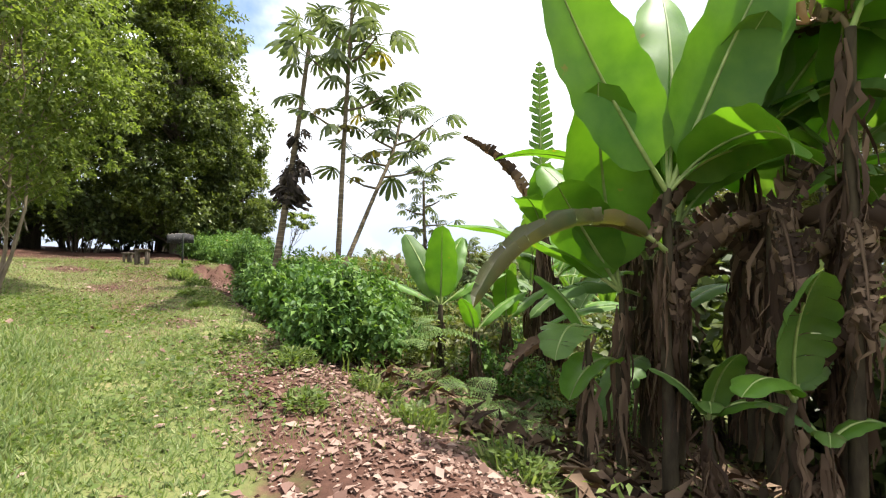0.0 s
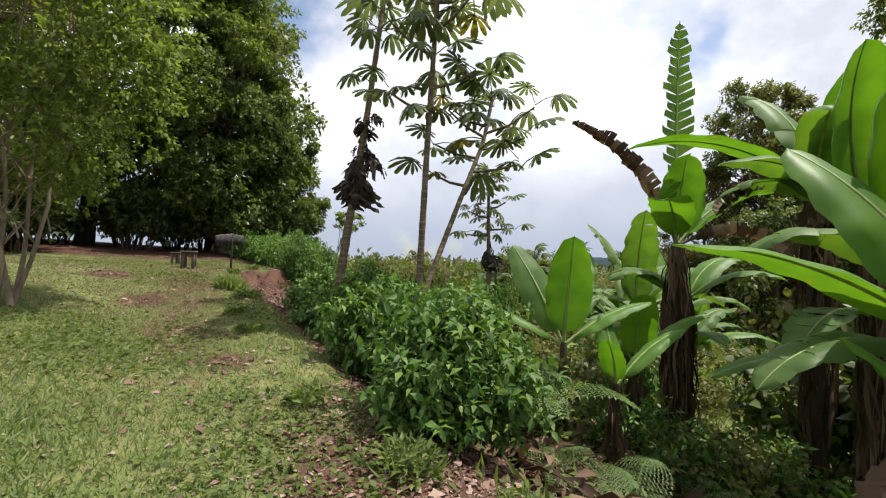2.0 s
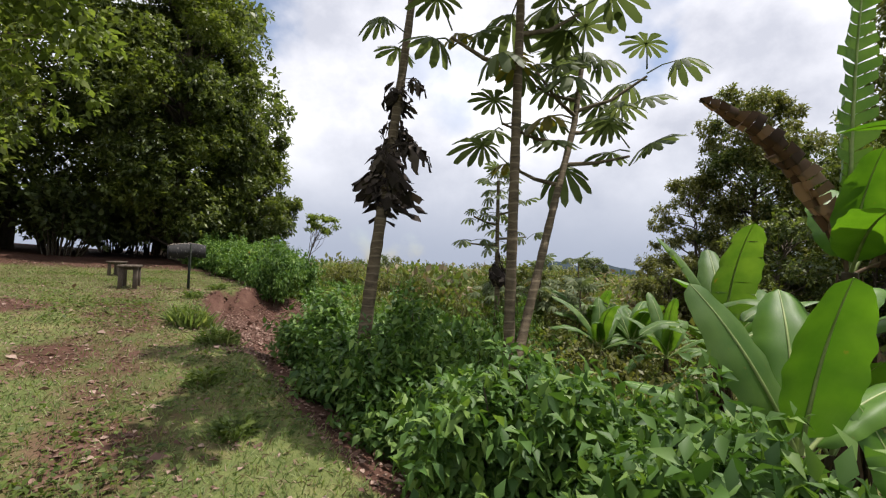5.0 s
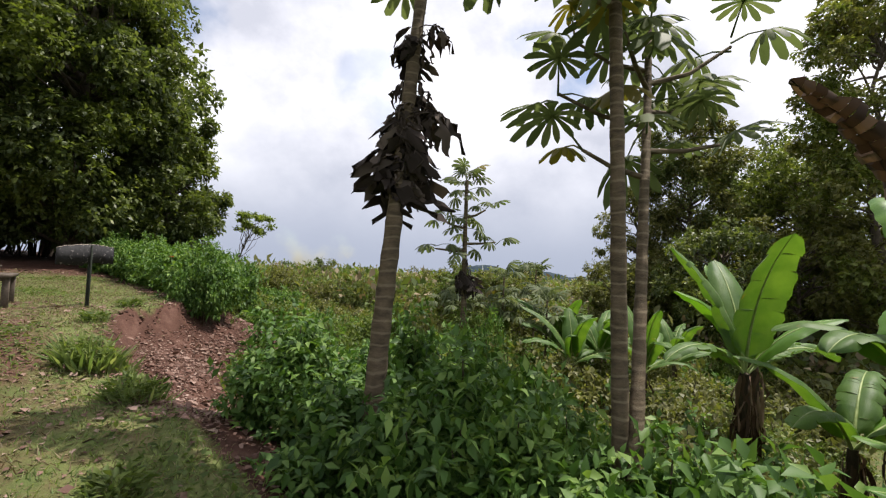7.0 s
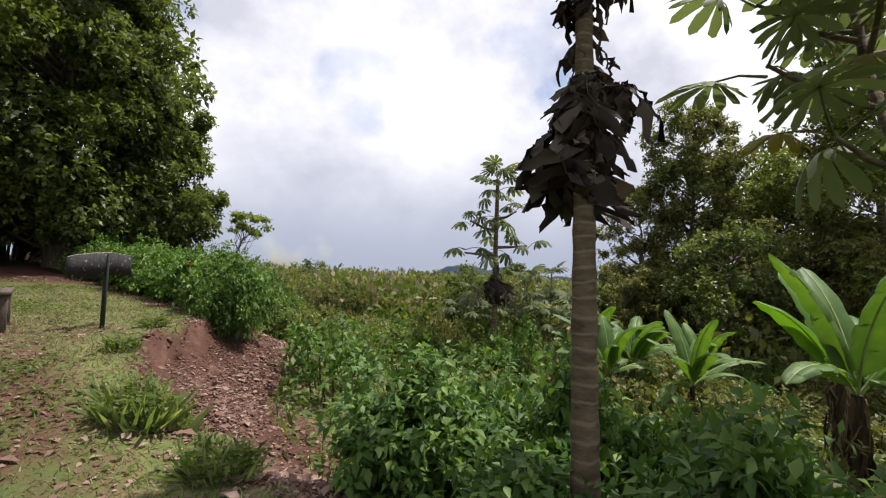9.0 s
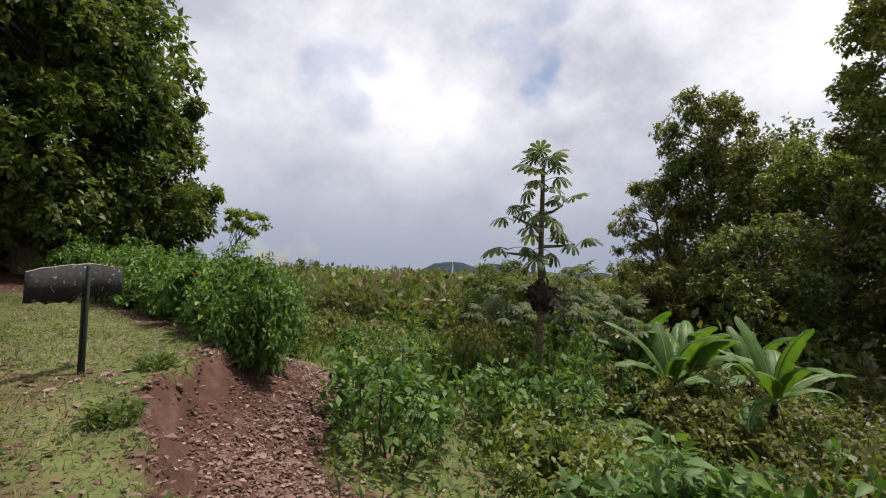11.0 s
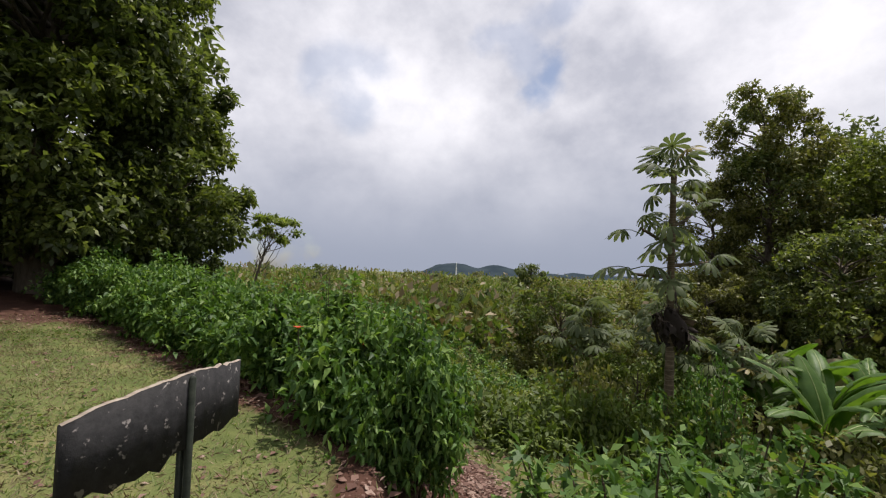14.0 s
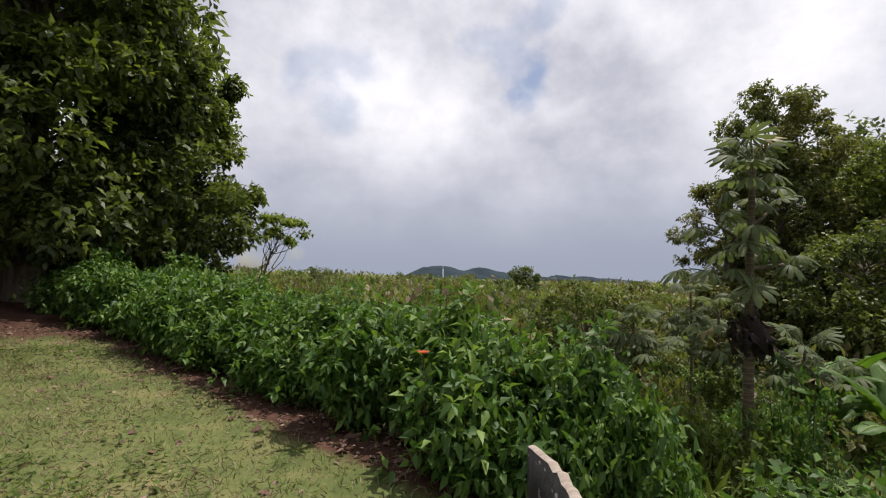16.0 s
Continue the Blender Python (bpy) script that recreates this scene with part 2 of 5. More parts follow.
def ground_material():
    m, nt, b = material("ground_earth", 0.92, 0.15)
    a = nt.nodes.new("ShaderNodeAttribute")
    a.attribute_name = "soil"
    n_big, n_mid, n_fine = noise_tex(nt, 0.35, 4), noise_tex(nt, 2.2, 6, rough=0.65), noise_tex(nt, 28, 6, rough=0.7)
    grass = ramp(nt, n_mid, [(0.25, (0.06, 0.085, 0.026)), (0.5, (0.125, 0.145, 0.05)), (0.75, (0.24, 0.205, 0.1))])
    grass = mixc(nt, 0.5, grass, ramp(nt, n_fine, [(0.3, (0.45, 0.48, 0.4)), (0.7, (1.2, 1.2, 1.1))]), "MULTIPLY")
    soil = ramp(nt, n_mid, [(0.25, (0.05, 0.025, 0.018)), (0.55, (0.09, 0.046, 0.034)), (0.8, (0.17, 0.1, 0.078))])
    soil = mixc(nt, 0.55, soil, ramp(nt, n_fine, [(0.3, (0.4, 0.38, 0.36)), (0.7, (1.25, 1.2, 1.15))]), "MULTIPLY")
    # the edge of the bare soil is broken up by noise
    s1 = nt.nodes.new("ShaderNodeMath")
    s1.operation = "MULTIPLY_ADD"
    nt.links.new(n_mid, s1.inputs[0])
    s1.inputs[1].default_value = 1.1
    nt.links.new(a.outputs["Fac"], s1.inputs[2])
    s2 = nt.nodes.new("ShaderNodeMath")
    s2.operation = "MULTIPLY_ADD"
    nt.links.new(n_big, s2.inputs[0])
    s2.inputs[1].default_value = 0.35
    nt.links.new(s1.outputs[0], s2.inputs[2])
    f = nt.nodes.new("ShaderNodeMapRange")
    f.inputs[1].default_value, f.inputs[2].default_value = 0.98, 1.28
    nt.links.new(s2.outputs[0], f.inputs[0])
    nt.links.new(mixc(nt, f.outputs[0], grass, soil), b.inputs["Base Color"])
    bump(nt, b, n_fine, 0.6, 0.02)
    return m


M_GROUND = ground_material()


# ---- building helpers ----
rng = np.random.default_rng(7)


def mesh_of(name, chunks, mat, smooth=False):
    """One mesh out of (verts, faces) chunks; faces are arrays of 3 or 4 columns."""
    V, L, S, tot, nl = [], [], [], 0, 0
    for v, f in chunks:
        v, f = np.asarray(v, float), np.asarray(f, int)
        V.append(v)
        L.append((f + tot).ravel())
        S.append(np.full(len(f), f.shape[1]))
        tot += len(v)
    V, L, S = np.concatenate(V), np.concatenate(L), np.concatenate(S)
    me = bpy.data.meshes.new(name)
    me.vertices.add(len(V))
    me.vertices.foreach_set("co", V.astype(np.float32).ravel())
    me.loops.add(len(L))
    me.loops.foreach_set("vertex_index", L.astype(np.int32))
    me.polygons.add(len(S))
    me.polygons.foreach_set("loop_start", np.concatenate([[0], np.cumsum(S)[:-1]]).astype(np.int32))
    if smooth:
        me.polygons.foreach_set("use_smooth", np.ones(len(S), bool))
    me.update(calc_edges=True)
    me.materials.append(mat)
    return me


def part(name, chunks, mat, parent, label="", smooth=False):
    me = chunks if isinstance(chunks, bpy.types.Mesh) else mesh_of(name, chunks, mat, smooth)
    ob = new(name, me)
    ob.parent = parent
    if label:
        tagged(ob, label)
    return ob


def thing(name, m, label, category, group="", kind=""):
    ob = new(name)
    ob.empty_display_size = 0.2
    ob.matrix_basis = m
    return tagged(ob, label, category, group, kind)


def unit(a):
    a = np.asarray(a, float)
    return a / np.maximum(np.linalg.norm(a, axis=-1, keepdims=True), 1e-9)


LEAF_V = np.array([(0, 0, 0), (0.30, 0.42, 0.07), (0, 0.45, 0), (-0.30, 0.42, 0.07), (0, 1, -0.12)])
LEAF_F = np.array([(0, 1, 2), (2, 1, 4), (0, 2, 3), (2, 4, 3)])
HEDGE_V = LEAF_V * np.array([0.82, 1, 1.5])
SLIM_V = LEAF_V * np.array([0.62, 1, 1])
QUAD_V = np.array([(0, 0, 0), (0.27, 0.45, 0.09), (0, 1, -0.08), (-0.27, 0.45, 0.09)])
QUAD_F = np.array([(0, 1, 2, 3)])
BLADE_V = np.array([(-0.05, 0, 0), (0.05, 0, 0), (0.03, 0.6, 0.03), (0, 1, 0.14)])
BLADE_F = np.array([(0, 1, 2), (0, 2, 3)])


def leaves(pos, dirs, ups, size, tv=LEAF_V, tf=LEAF_F):
    """Copies of a leaf template at pos, pointing along dirs with their faces to ups."""
    pos, y = np.asarray(pos, float), unit(dirs)
    x = unit(np.cross(y, ups))
    z = np.cross(x, y)
    size = np.broadcast_to(np.asarray(size, float), (len(pos),))[:, None, None]
    v = pos[:, None] + size * (tv[None, :, 0, None] * x[:, None] + tv[None, :, 1, None] * y[:, None] + tv[None, :, 2, None] * z[:, None])
    f = tf[None] + (np.arange(len(pos)) * len(tv))[:, None, None]
    return v.reshape(-1, 3), f.reshape(-1, tf.shape[1])


def tube(pts, radii, sides=7):
    """A tapered tube along pts."""
    P, r = np.asarray(pts, float), np.asarray(radii, float)
    T = unit(np.gradient(P, axis=0))
    a = np.array((1.0, 0.2, 0.1)) if abs(T[0, 0]) < 0.8 else np.array((0.1, 1.0, 0.1))
    X = unit(np.cross(T, a))
    Y = np.cross(T, X)
    an = np.linspace(0, 2 * np.pi, sides, endpoint=False)
    V = P[:, None] + r[:, None, None] * (np.cos(an)[None, :, None] * X[:, None] + np.sin(an)[None, :, None] * Y[:, None])
    n = len(P)
    i, j = np.meshgrid(np.arange(n - 1), np.arange(sides), indexing="ij")
    k = (j + 1) % sides
    F = np.stack([i * sides + j, i * sides + k, (i + 1) * sides + k, (i + 1) * sides + j], -1).reshape(-1, 4)
    V = np.concatenate([V.reshape(-1, 3), P[-1:] + T[-1:] * r[-1] * 0.5])
    cap = np.stack([(n - 1) * sides + np.arange(sides), (n - 1) * sides + (np.arange(sides) + 1) % sides, np.full(sides, n * sides)], -1)
    return [(V, F), (V[-sides - 1:], cap - (n - 1) * sides)]


def bend(a, b, n, wob, r):
    """Points from a to b that wander a little."""
    a, b = np.asarray(a, float), np.asarray(b, float)
    t = np.linspace(0, 1, n)[:, None]
    w = np.cumsum(r.normal(0, wob, (n, 3)), 0)
    w -= t * w[-1]
    return a + (b - a) * t + w * np.array((1, 1, 0.4))


# ---- ground ----
def to_us(x, y):
    return 0.849 * x + 0.528 * y, -0.528 * x + 0.849 * y


def to_xy(u, s):
    return 0.849 * u - 0.528 * s, 0.528 * u + 0.849 * s


def smooth01(a, lo, hi):
    t = np.clip((a - lo) / (hi - lo), 0, 1)
    return t * t * (3 - 2 * t)


def edge_u(s):
    return np.interp(s, [-8, 2, 4, 11, 12.5, 14.5, 16.2, 24, 28, 40], [1.6, 1.5, 1.3, 1.15, 0.9, 1.2, 2.7, 2.5, 1.4, 1.2])


def track_d(s):
    """How far beyond the edge the middle of the side track lies, and 1 near where it runs."""
    return np.interp(s, [10.5, 12.5, 14.5, 16.5, 18.5, 20.5, 23], [0.2, 0.45, 0.95, 1.35, 2.35, 3.2, 4.5])


def on_track(u, s, half=0.6):
    return (s > 11) & (s < 21) & (np.abs(u - edge_u(s) - track_d(s)) < half)


def gz(x, y):
    """Height of the ground."""
    x, y = np.asarray(x, float), np.asarray(y, float)
    u, s = to_us(x, y)
    z = np.interp(s, [-40, 0, 4.3, 6.5, 8.9, 11.6, 13.6, 15.3, 18, 22, 24.5, 28, 40, 90, 300], [-2.0, 0, 0.4, 0.55, 0.68, 0.9, 1.22, 1.31, 1.3, 1.28, 1.4, 1.75, 2.2, 1.5, 0])
    z = z + 0.13 * np.clip(-u - 0.3, 0, 4) * smooth01(-s, -17, -8) + 0.04 * np.clip(-u - 1, 0, 20)
    d = u - edge_u(s)
    z = z + np.interp(d, [0, 0.5, 2.4, 5.5, 11, 19, 40, 70, 150, 400, 3000], [0, -0.22, -1.15, -2.0, -3.0, -3.8, -4.2, -4.6, -7, -12, -25])
    # cut bank where the side path leaves
    z = z - 0.32 * smooth01(d, -0.14, 0.1) * smooth01(s, 10.8, 12.5) * smooth01(-s, -17.5, -16) * smooth01(-d, -3.5, -1)
    z = z + 0.025 * np.sin(1.7 * x + 0.4 * y) * np.sin(1.3 * y - 0.6 * x) + 0.012 * np.sin(4.1 * x) * np.sin(3.7 * y + x)
    return z


def soil_at(x, y):
    u, s = to_us(x, y)
    a = 0.75 * smooth01(u, 0.1, 0.8) * smooth01(-s, -6.5, -4.0) * smooth01(-u, -2.6, -1.8)
    b = 0.85 * smooth01(u - edge_u(s), np.where(s > 15.5, -0.7, np.where(s > 11, -0.3, -0.05)), np.where(s > 15.5, -0.3, np.where(s > 11, -0.02, 0.25))) * smooth01(s, 2.5, 5) * smooth01(-(u - edge_u(s)), -2.0, -1.2)
    c = 0.9 * np.exp(-((u - 2.1) / 0.95) ** 2 - ((s - 13.6) / 2.0) ** 2)
    d = 0.5 * np.exp(-((u + 0.1) / 0.75) ** 2) * smooth01(s, 3.5, 9) * smooth01(-s, -19, -14)
    e = 0.75 * smooth01(s, 23.5, 26) * smooth01(-u, -3, -1)
    f = 0.3 * smooth01(u - edge_u(s), 1.0, 2.2) * (1 - 0.8 * smooth01(u - edge_u(s), 16, 32))
    c = np.maximum(c * smooth01(-s, -15.5, -13.5), 0.9 * np.exp(-((u - edge_u(s) - track_d(s)) / 0.55) ** 2) * smooth01(s, 11, 12.5) * smooth01(-s, -21, -19))
    g = 0.8 * smooth01(u, 2.3, 3.2) * smooth01(-s, -7.5, -5.5) * smooth01(-u, -4.6, -3.4)
    h = 0.42 * np.exp(-((u - 0.9) / 0.7) ** 2 - ((s - 15.2) / 0.8) ** 2) + 0.4 * np.exp(-((u + 0.2) / 0.7) ** 2 - ((s - 14.6) / 0.9) ** 2)
    h = np.maximum(h, 0.85 * np.exp(-((u + 1.5) / 0.55) ** 2 - ((s - 13.2) / 0.5) ** 2))
    h = np.maximum(h, 0.8 * np.exp(-((u + 0.7) / 0.5) ** 2 - ((s - 11.0) / 0.9) ** 2))
    h = np.maximum(h, 0.75 * np.exp(-((u - 0.35) / 0.3) ** 2 - ((s - 7.0) / 0.5) ** 2))
    return np.clip(np.max([a, b, c, d, e, f, g, h], 0), 0, 1)


def build_ground():
    n = 330
    k = np.linspace(-1, 1, n)
    g = 3.2 * np.sinh(7.4 * k)
    X, Y = np.meshgrid(g - 3.5, g + 9.0, indexing="ij")
    Z = gz(X, Y)
    i, j = np.meshgrid(np.arange(n - 1), np.arange(n - 1), indexing="ij")
    F = np.stack([i * n + j, (i + 1) * n + j, (i + 1) * n + j + 1, i * n + j + 1], -1).reshape(-1, 4)
    me = mesh_of("ground", [(np.stack([X, Y, Z], -1).reshape(-1, 3), F)], M_GROUND, True)
    at = me.attributes.new("soil", "FLOAT", "POINT")
    at.data.foreach_set("value", soil_at(X, Y).ravel().astype(np.float32))
    tagged(new("ground", me), "grassy hillside with patches of bare red soil", "ground", kind="structure")


build_ground()


# ---- plants ----
def sprigs(r, tips, along, k, gap):
    """k leaves spreading round each twig tip: their feet and directions."""
    ax = unit(along)
    e1 = unit(np.cross(ax, np.array((0.31, 0.52, 0.79))))
    e2 = np.cross(ax, e1)
    j = np.arange(k)
    an = j[None] * 2.39996 + r.uniform(0, 6.28, (len(tips), 1))
    ring = np.cos(an)[..., None] * e1[:, None] + np.sin(an)[..., None] * e2[:, None]
    lift = np.linspace(0.1, 0.9, k)[None, :, None]
    d = ring + ax[:, None] * lift + r.normal(0, 0.22, ring.shape) + np.array((0, 0, -0.18))
    p = tips[:, None] + ax[:, None] * (j[None, :, None] - k) * gap * 0.5 + r.normal(0, gap * 0.25, ring.shape)
    return p.reshape(-1, 3), d.reshape(-1, 3)


def shrub_chunks(r, h, rad, n, size, tv=LEAF_V, tf=LEAF_F):
    """Stems and leaves of a leafy bush h high, standing on the origin."""
    stems, P, D = [], [], []
    k = max(6, int(rad * 14))
    for _ in range(k):
        a, q = r.uniform(0, 2 * np.pi), rad * math.sqrt(r.uniform(0, 1))
        top = np.array((math.cos(a) * q, math.sin(a) * q, h * r.uniform(0.72, 1.0) * (1 - 0.25 * (q / rad) ** 2)))
        foot = top * np.array((0.4, 0.4, 0)) + np.array((0, 0, -0.12))
        pts = bend(foot, top, 5, 0.03, r)
        stems += tube(pts, np.linspace(0.014, 0.004, 5) * (0.7 + h * 0.5), 4)
        m = max(2, int(n / k / 6))
        t = r.uniform(0.3, 1.0, m) ** 0.75
        base = np.stack([np.interp(t, np.linspace(0, 1, 5), pts[:, c]) for c in range(3)], 1)
        off = r.normal(0, 1, (m, 3)) * np.array((0.16, 0.16, 0.09)) * (0.6 + 0.7 * rad)
        p, d = sprigs(r, base + off, off * 4.0 + np.array((0, 0, 0.35)), 6, size * 0.35)
        P.append(p)
        D.append(d)
    P, D = np.concatenate(P), np.concatenate(D)
    P[:, 2] = np.maximum(P[:, 2], 0.14 * h)
    U = np.array((0, 0, 1.0)) + r.normal(0, 0.38, P.shape)
    return stems, [leaves(P, D, U, size * r.uniform(0.6, 1.25, len(P)), tv, tf)]


def make_shrub(name, m, label, group, seed, h, rad, n, size, mat, tv=LEAF_V, tf=LEAF_F):
    r = np.random.default_rng(seed)
    st, lf = shrub_chunks(r, h, rad, n, size, tv, tf)
    t = thing(name, m, label, "shrub", group)
    part("stem", st, M_TWIG, t)
    part("foliage", lf, mat, t)
    return t


def broad_tree(name, x, y, label, seed, height, crown_r, crown_z, trunk_r, n, size, mat, bark=M_BARK, lean=(0, 0), clumps=46, stems=1, flat=0.8, mat2=None, share2=0.35, top_share=1.0):
    """Trunk, limbs and a crown of leaf clumps with gaps between them."""
    r = np.random.default_rng(seed)
    z0 = float(gz(x, y)) - 0.1
    t = thing(name, pose(x, y, z0), label, "tree")
    top = np.array((lean[0], lean[1], height * 0.82))
    wood = []
    forks = []
    for k in range(stems):
        a = 2 * np.pi * k / max(stems, 1) + r.uniform(0, 1)
        sp = 0.0 if stems == 1 else crown_r * 0.35
        tp = top + np.array((math.cos(a) * sp, math.sin(a) * sp, 0))
        pts = bend((math.cos(a) * trunk_r * 4 * (stems > 1), math.sin(a) * trunk_r * 4 * (stems > 1), 0), tp, 9, height * 0.012, r)
        wood += tube(pts, np.linspace(1, 0.22, 9) ** 1.1 * trunk_r * np.array([1.35] + [1] * 8), 9)
        forks.append(pts)
    cz0, cz1 = crown_z
    P, D, limbs = [], [], []
    m = n // clumps
    for k in range(clumps):
        a = k * 2.39996 + r.uniform(-0.4, 0.4)
        v = r.uniform(-1, 1)
        q = math.sqrt(max(0, 1 - v * v * 0.75)) * r.uniform(0.45, 1.0) * (1 - (1 - top_share) * max(0.0, (v + 0.25) / 1.25))
        c = np.array((math.cos(a) * crown_r * q, math.sin(a) * crown_r * q, (cz0 + cz1) / 2 + v * (cz1 - cz0) / 2)) + np.array((top[0], top[1], 0)) * 0.9
        pts = forks[k % len(forks)]
        zz = min(max(c[2] - r.uniform(0.5, 2.0), cz0 * 0.5), pts[-1, 2])
        src = np.array([np.interp(zz, pts[:, 2], pts[:, i]) for i in range(3)])
        limbs += tube(bend(src, c, 5, 0.1, r), np.linspace(0.3, 0.05, 5) * (trunk_r if stems == 1 else trunk_r * 1.6) * 0.8, 5)
        rad = crown_r * r.uniform(0.2, 0.36)
        sh = unit(r.normal(0, 1, (m // 7, 3)))
        p = c + sh * rad * (r.uniform(0.15, 1.0, (m // 7, 1)) ** 0.4) * np.array((1, 1, flat))
        p, d = sprigs(r, p, sh + np.array((0, 0, -0.1)) + r.normal(0, 0.4, sh.shape), 7, size * 0.4)
        P.append(p)
        D.append(d + np.array((0, 0, -0.25)))
    P, D = np.concatenate(P), np.concatenate(D)
    part("trunk", wood + limbs, bark, t, smooth=True)
    U = np.array((0, 0, 1.0)) + r.normal(0, 0.45, P.shape)
    size = size * 1.15 * r.uniform(0.6, 1.25, len(P))
    if mat2 is None:
        part("crown", [leaves(P, D, U, size, QUAD_V, QUAD_F)], mat, t)
    else:
        # patches of a second tone; M_TREE_Y here paints in sunlit leaves
        q = (np.sin(P[:, 0] * 1.3 + P[:, 2]) + np.sin(P[:, 1] * 1.1 - P[:, 2] * 0.8) + r.normal(0, 0.8, len(P))) > 1.6 - 3.2 * share2
        part("crown", [leaves(P[~q], D[~q], U[~q], size[~q], QUAD_V, QUAD_F)], mat, t)
        part("crown", [leaves(P[q], D[q], U[q], size[q], QUAD_V, QUAD_F)], mat2, t, "second leaf tone, mostly standing in for sunlit leaves")
    return t


# the wood at the end of the lawn
# mat2 puts sunlit leaf patches into the colour of these crowns
broad_tree("forest_tree", -14.5, 25.5, "tall broad tree with a dense dark green crown beside the lawn", 11, 16, 4.0, (1.4, 16), 0.36, 92000, 0.19, M_TREE, clumps=180, mat2=M_TREE_Y, share2=0.48, top_share=0.45)
broad_tree("forest_tree", -11.9, 27.5, "dark green tree with drooping leafy branches above the hedge", 12, 8.6, 2.4, (1.8, 8.6), 0.22, 34000, 0.18, M_TREE, clumps=76, mat2=M_TREE_Y, share2=0.25)
broad_tree("forest_tree", -21.5, 25.0, "tall shady forest tree with thick foliage", 13, 18, 5.5, (2.0, 18), 0.4, 52000, 0.25, M_TREE, clumps=90, mat2=M_TREE_Y)
broad_tree("forest_tree", -18.0, 31.5, "tall forest tree with thick dark foliage", 14, 20, 6.0, (2.0, 20), 0.45, 16000, 0.36, M_TREE, clumps=80)
broad_tree("forest_tree", -20.0, 16.5, "yellow-green leafy tree at the edge of the lawn", 15, 13, 5.0, (1.8, 13), 0.32, 18000, 0.25, M_TREE_Y, clumps=80)
broad_tree("forest_tree", -27.0, 18.0, "tall forest tree behind the lawn", 16, 18, 6.0, (1.5, 18), 0.4, 12000, 0.36, M_TREE, clumps=70)
broad_tree("small_tree", -12.9, 31.0, "small dark green tree beyond the hedge", 17, 5.2, 1.8, (1.0, 5.2), 0.12, 10000, 0.17, M_TREE, clumps=36)
broad_tree("multi_stem_tree", -6.85, 6.95, "slender multi-stemmed tree with fine leaves on the lawn", 18, 6.8, 1.95, (1.7, 7.0), 0.03, 40000, 0.085, M_FINE, M_BARK_PALE, clumps=130, stems=7)

# trees over the valley
broad_tree("valley_tree", 18.4, 32.0, "tall olive-green tree with an open crown", 21, 16.8, 3.3, (3, 16.8), 0.3, 44000, 0.2, M_TREE_O, clumps=110, mat2=M_TREE, share2=0.3)
broad_tree("valley_tree", 15.0, 33.0, "thin olive tree with sparse foliage", 22, 11.0, 2.4, (2, 11.0), 0.2, 12000, 0.18, M_TREE_O, clumps=60)
broad_tree("valley_tree", 25.0, 29.5, "leafy yellow-green tree in the valley", 23, 15.0, 4.6, (2.0, 13.5), 0.3, 40000, 0.22, M_TREE_Y, clumps=110)
broad_tree("valley_tree", 21.5, 22.8, "tall dark valley tree behind the bananas", 24, 21, 3.8, (3, 21), 0.32, 38000, 0.24, M_TREE_O, clumps=90, mat2=M_TREE_Y, share2=0.5)
broad_tree("valley_tree", 19.0, 12.5, "dark green tree behind the banana plants", 25, 11, 4.5, (1, 11), 0.3, 26000, 0.23, M_TREE, clumps=70)
broad_tree("valley_tree", 12.0, 30.0, "low round tree with pale flower clusters", 26, 5.6, 2.3, (0.8, 5.6), 0.16, 18000, 0.15, M_TREE_O, clumps=60)
broad_tree("valley_tree", 28.0, 36.0, "broad dark tree in the valley", 27, 16, 6.0, (1, 16), 0.3, 18000, 0.34, M_TREE, clumps=80)
broad_tree("valley_tree", 16.0, 26.5, "bushy dark tree at the valley edge", 28, 7.5, 3.4, (0.4, 7.5), 0.2, 16000, 0.21, M_TREE, clumps=70, mat2=M_TREE_Y, share2=0.35)
broad_tree("valley_tree", 20.5, 26.0, "bushy dark tree at the valley edge", 29, 9.0, 3.8, (0.4, 9.0), 0.2, 16000, 0.24, M_TREE_O, clumps=70)
broad_tree("valley_tree", 14.5, 30.5, "low bushy olive tree in the valley", 30, 5.5, 3.0, (0.2, 5.5), 0.18, 12000, 0.2, M_TREE_O, clumps=60)

broad_tree("valley_bush", 2.2, 27.5, "broad olive bush standing above the scrub", 801, 4.3, 2.2, (0.4, 4.3), 0.12, 15000, 0.14, M_TREE_O, clumps=60, mat2=M_WEED, share2=0.4)
broad_tree("valley_bush", 1.2, 21.6, "pale feathery bush in the scrub", 802, 2.3, 1.3, (0.2, 2.3), 0.05, 9000, 0.085, M_WEED, clumps=50)
broad_tree("valley_bush", 5.4, 29.5, "rounded bush with dull green leaves", 803, 4.6, 2.4, (0.4, 4.6), 0.12, 13000, 0.15, M_TREE_O, clumps=55, mat2=M_TREE_Y, share2=0.3)

# shade-loving bushes at the foot of the wood
under = [make_shrub("understory_bush", pose(0, 0, -50), "dark leafy bush in the shade of taller plants", "understory bushes", 51, 2.6, 1.5, 2600, 0.26, M_TREE),
         make_shrub("understory_bush", pose(0, 0, -50), "dark leafy bush in the shade of taller plants", "understory bushes", 52, 3.2, 1.4, 2600, 0.28, M_TREE)]
used = set()


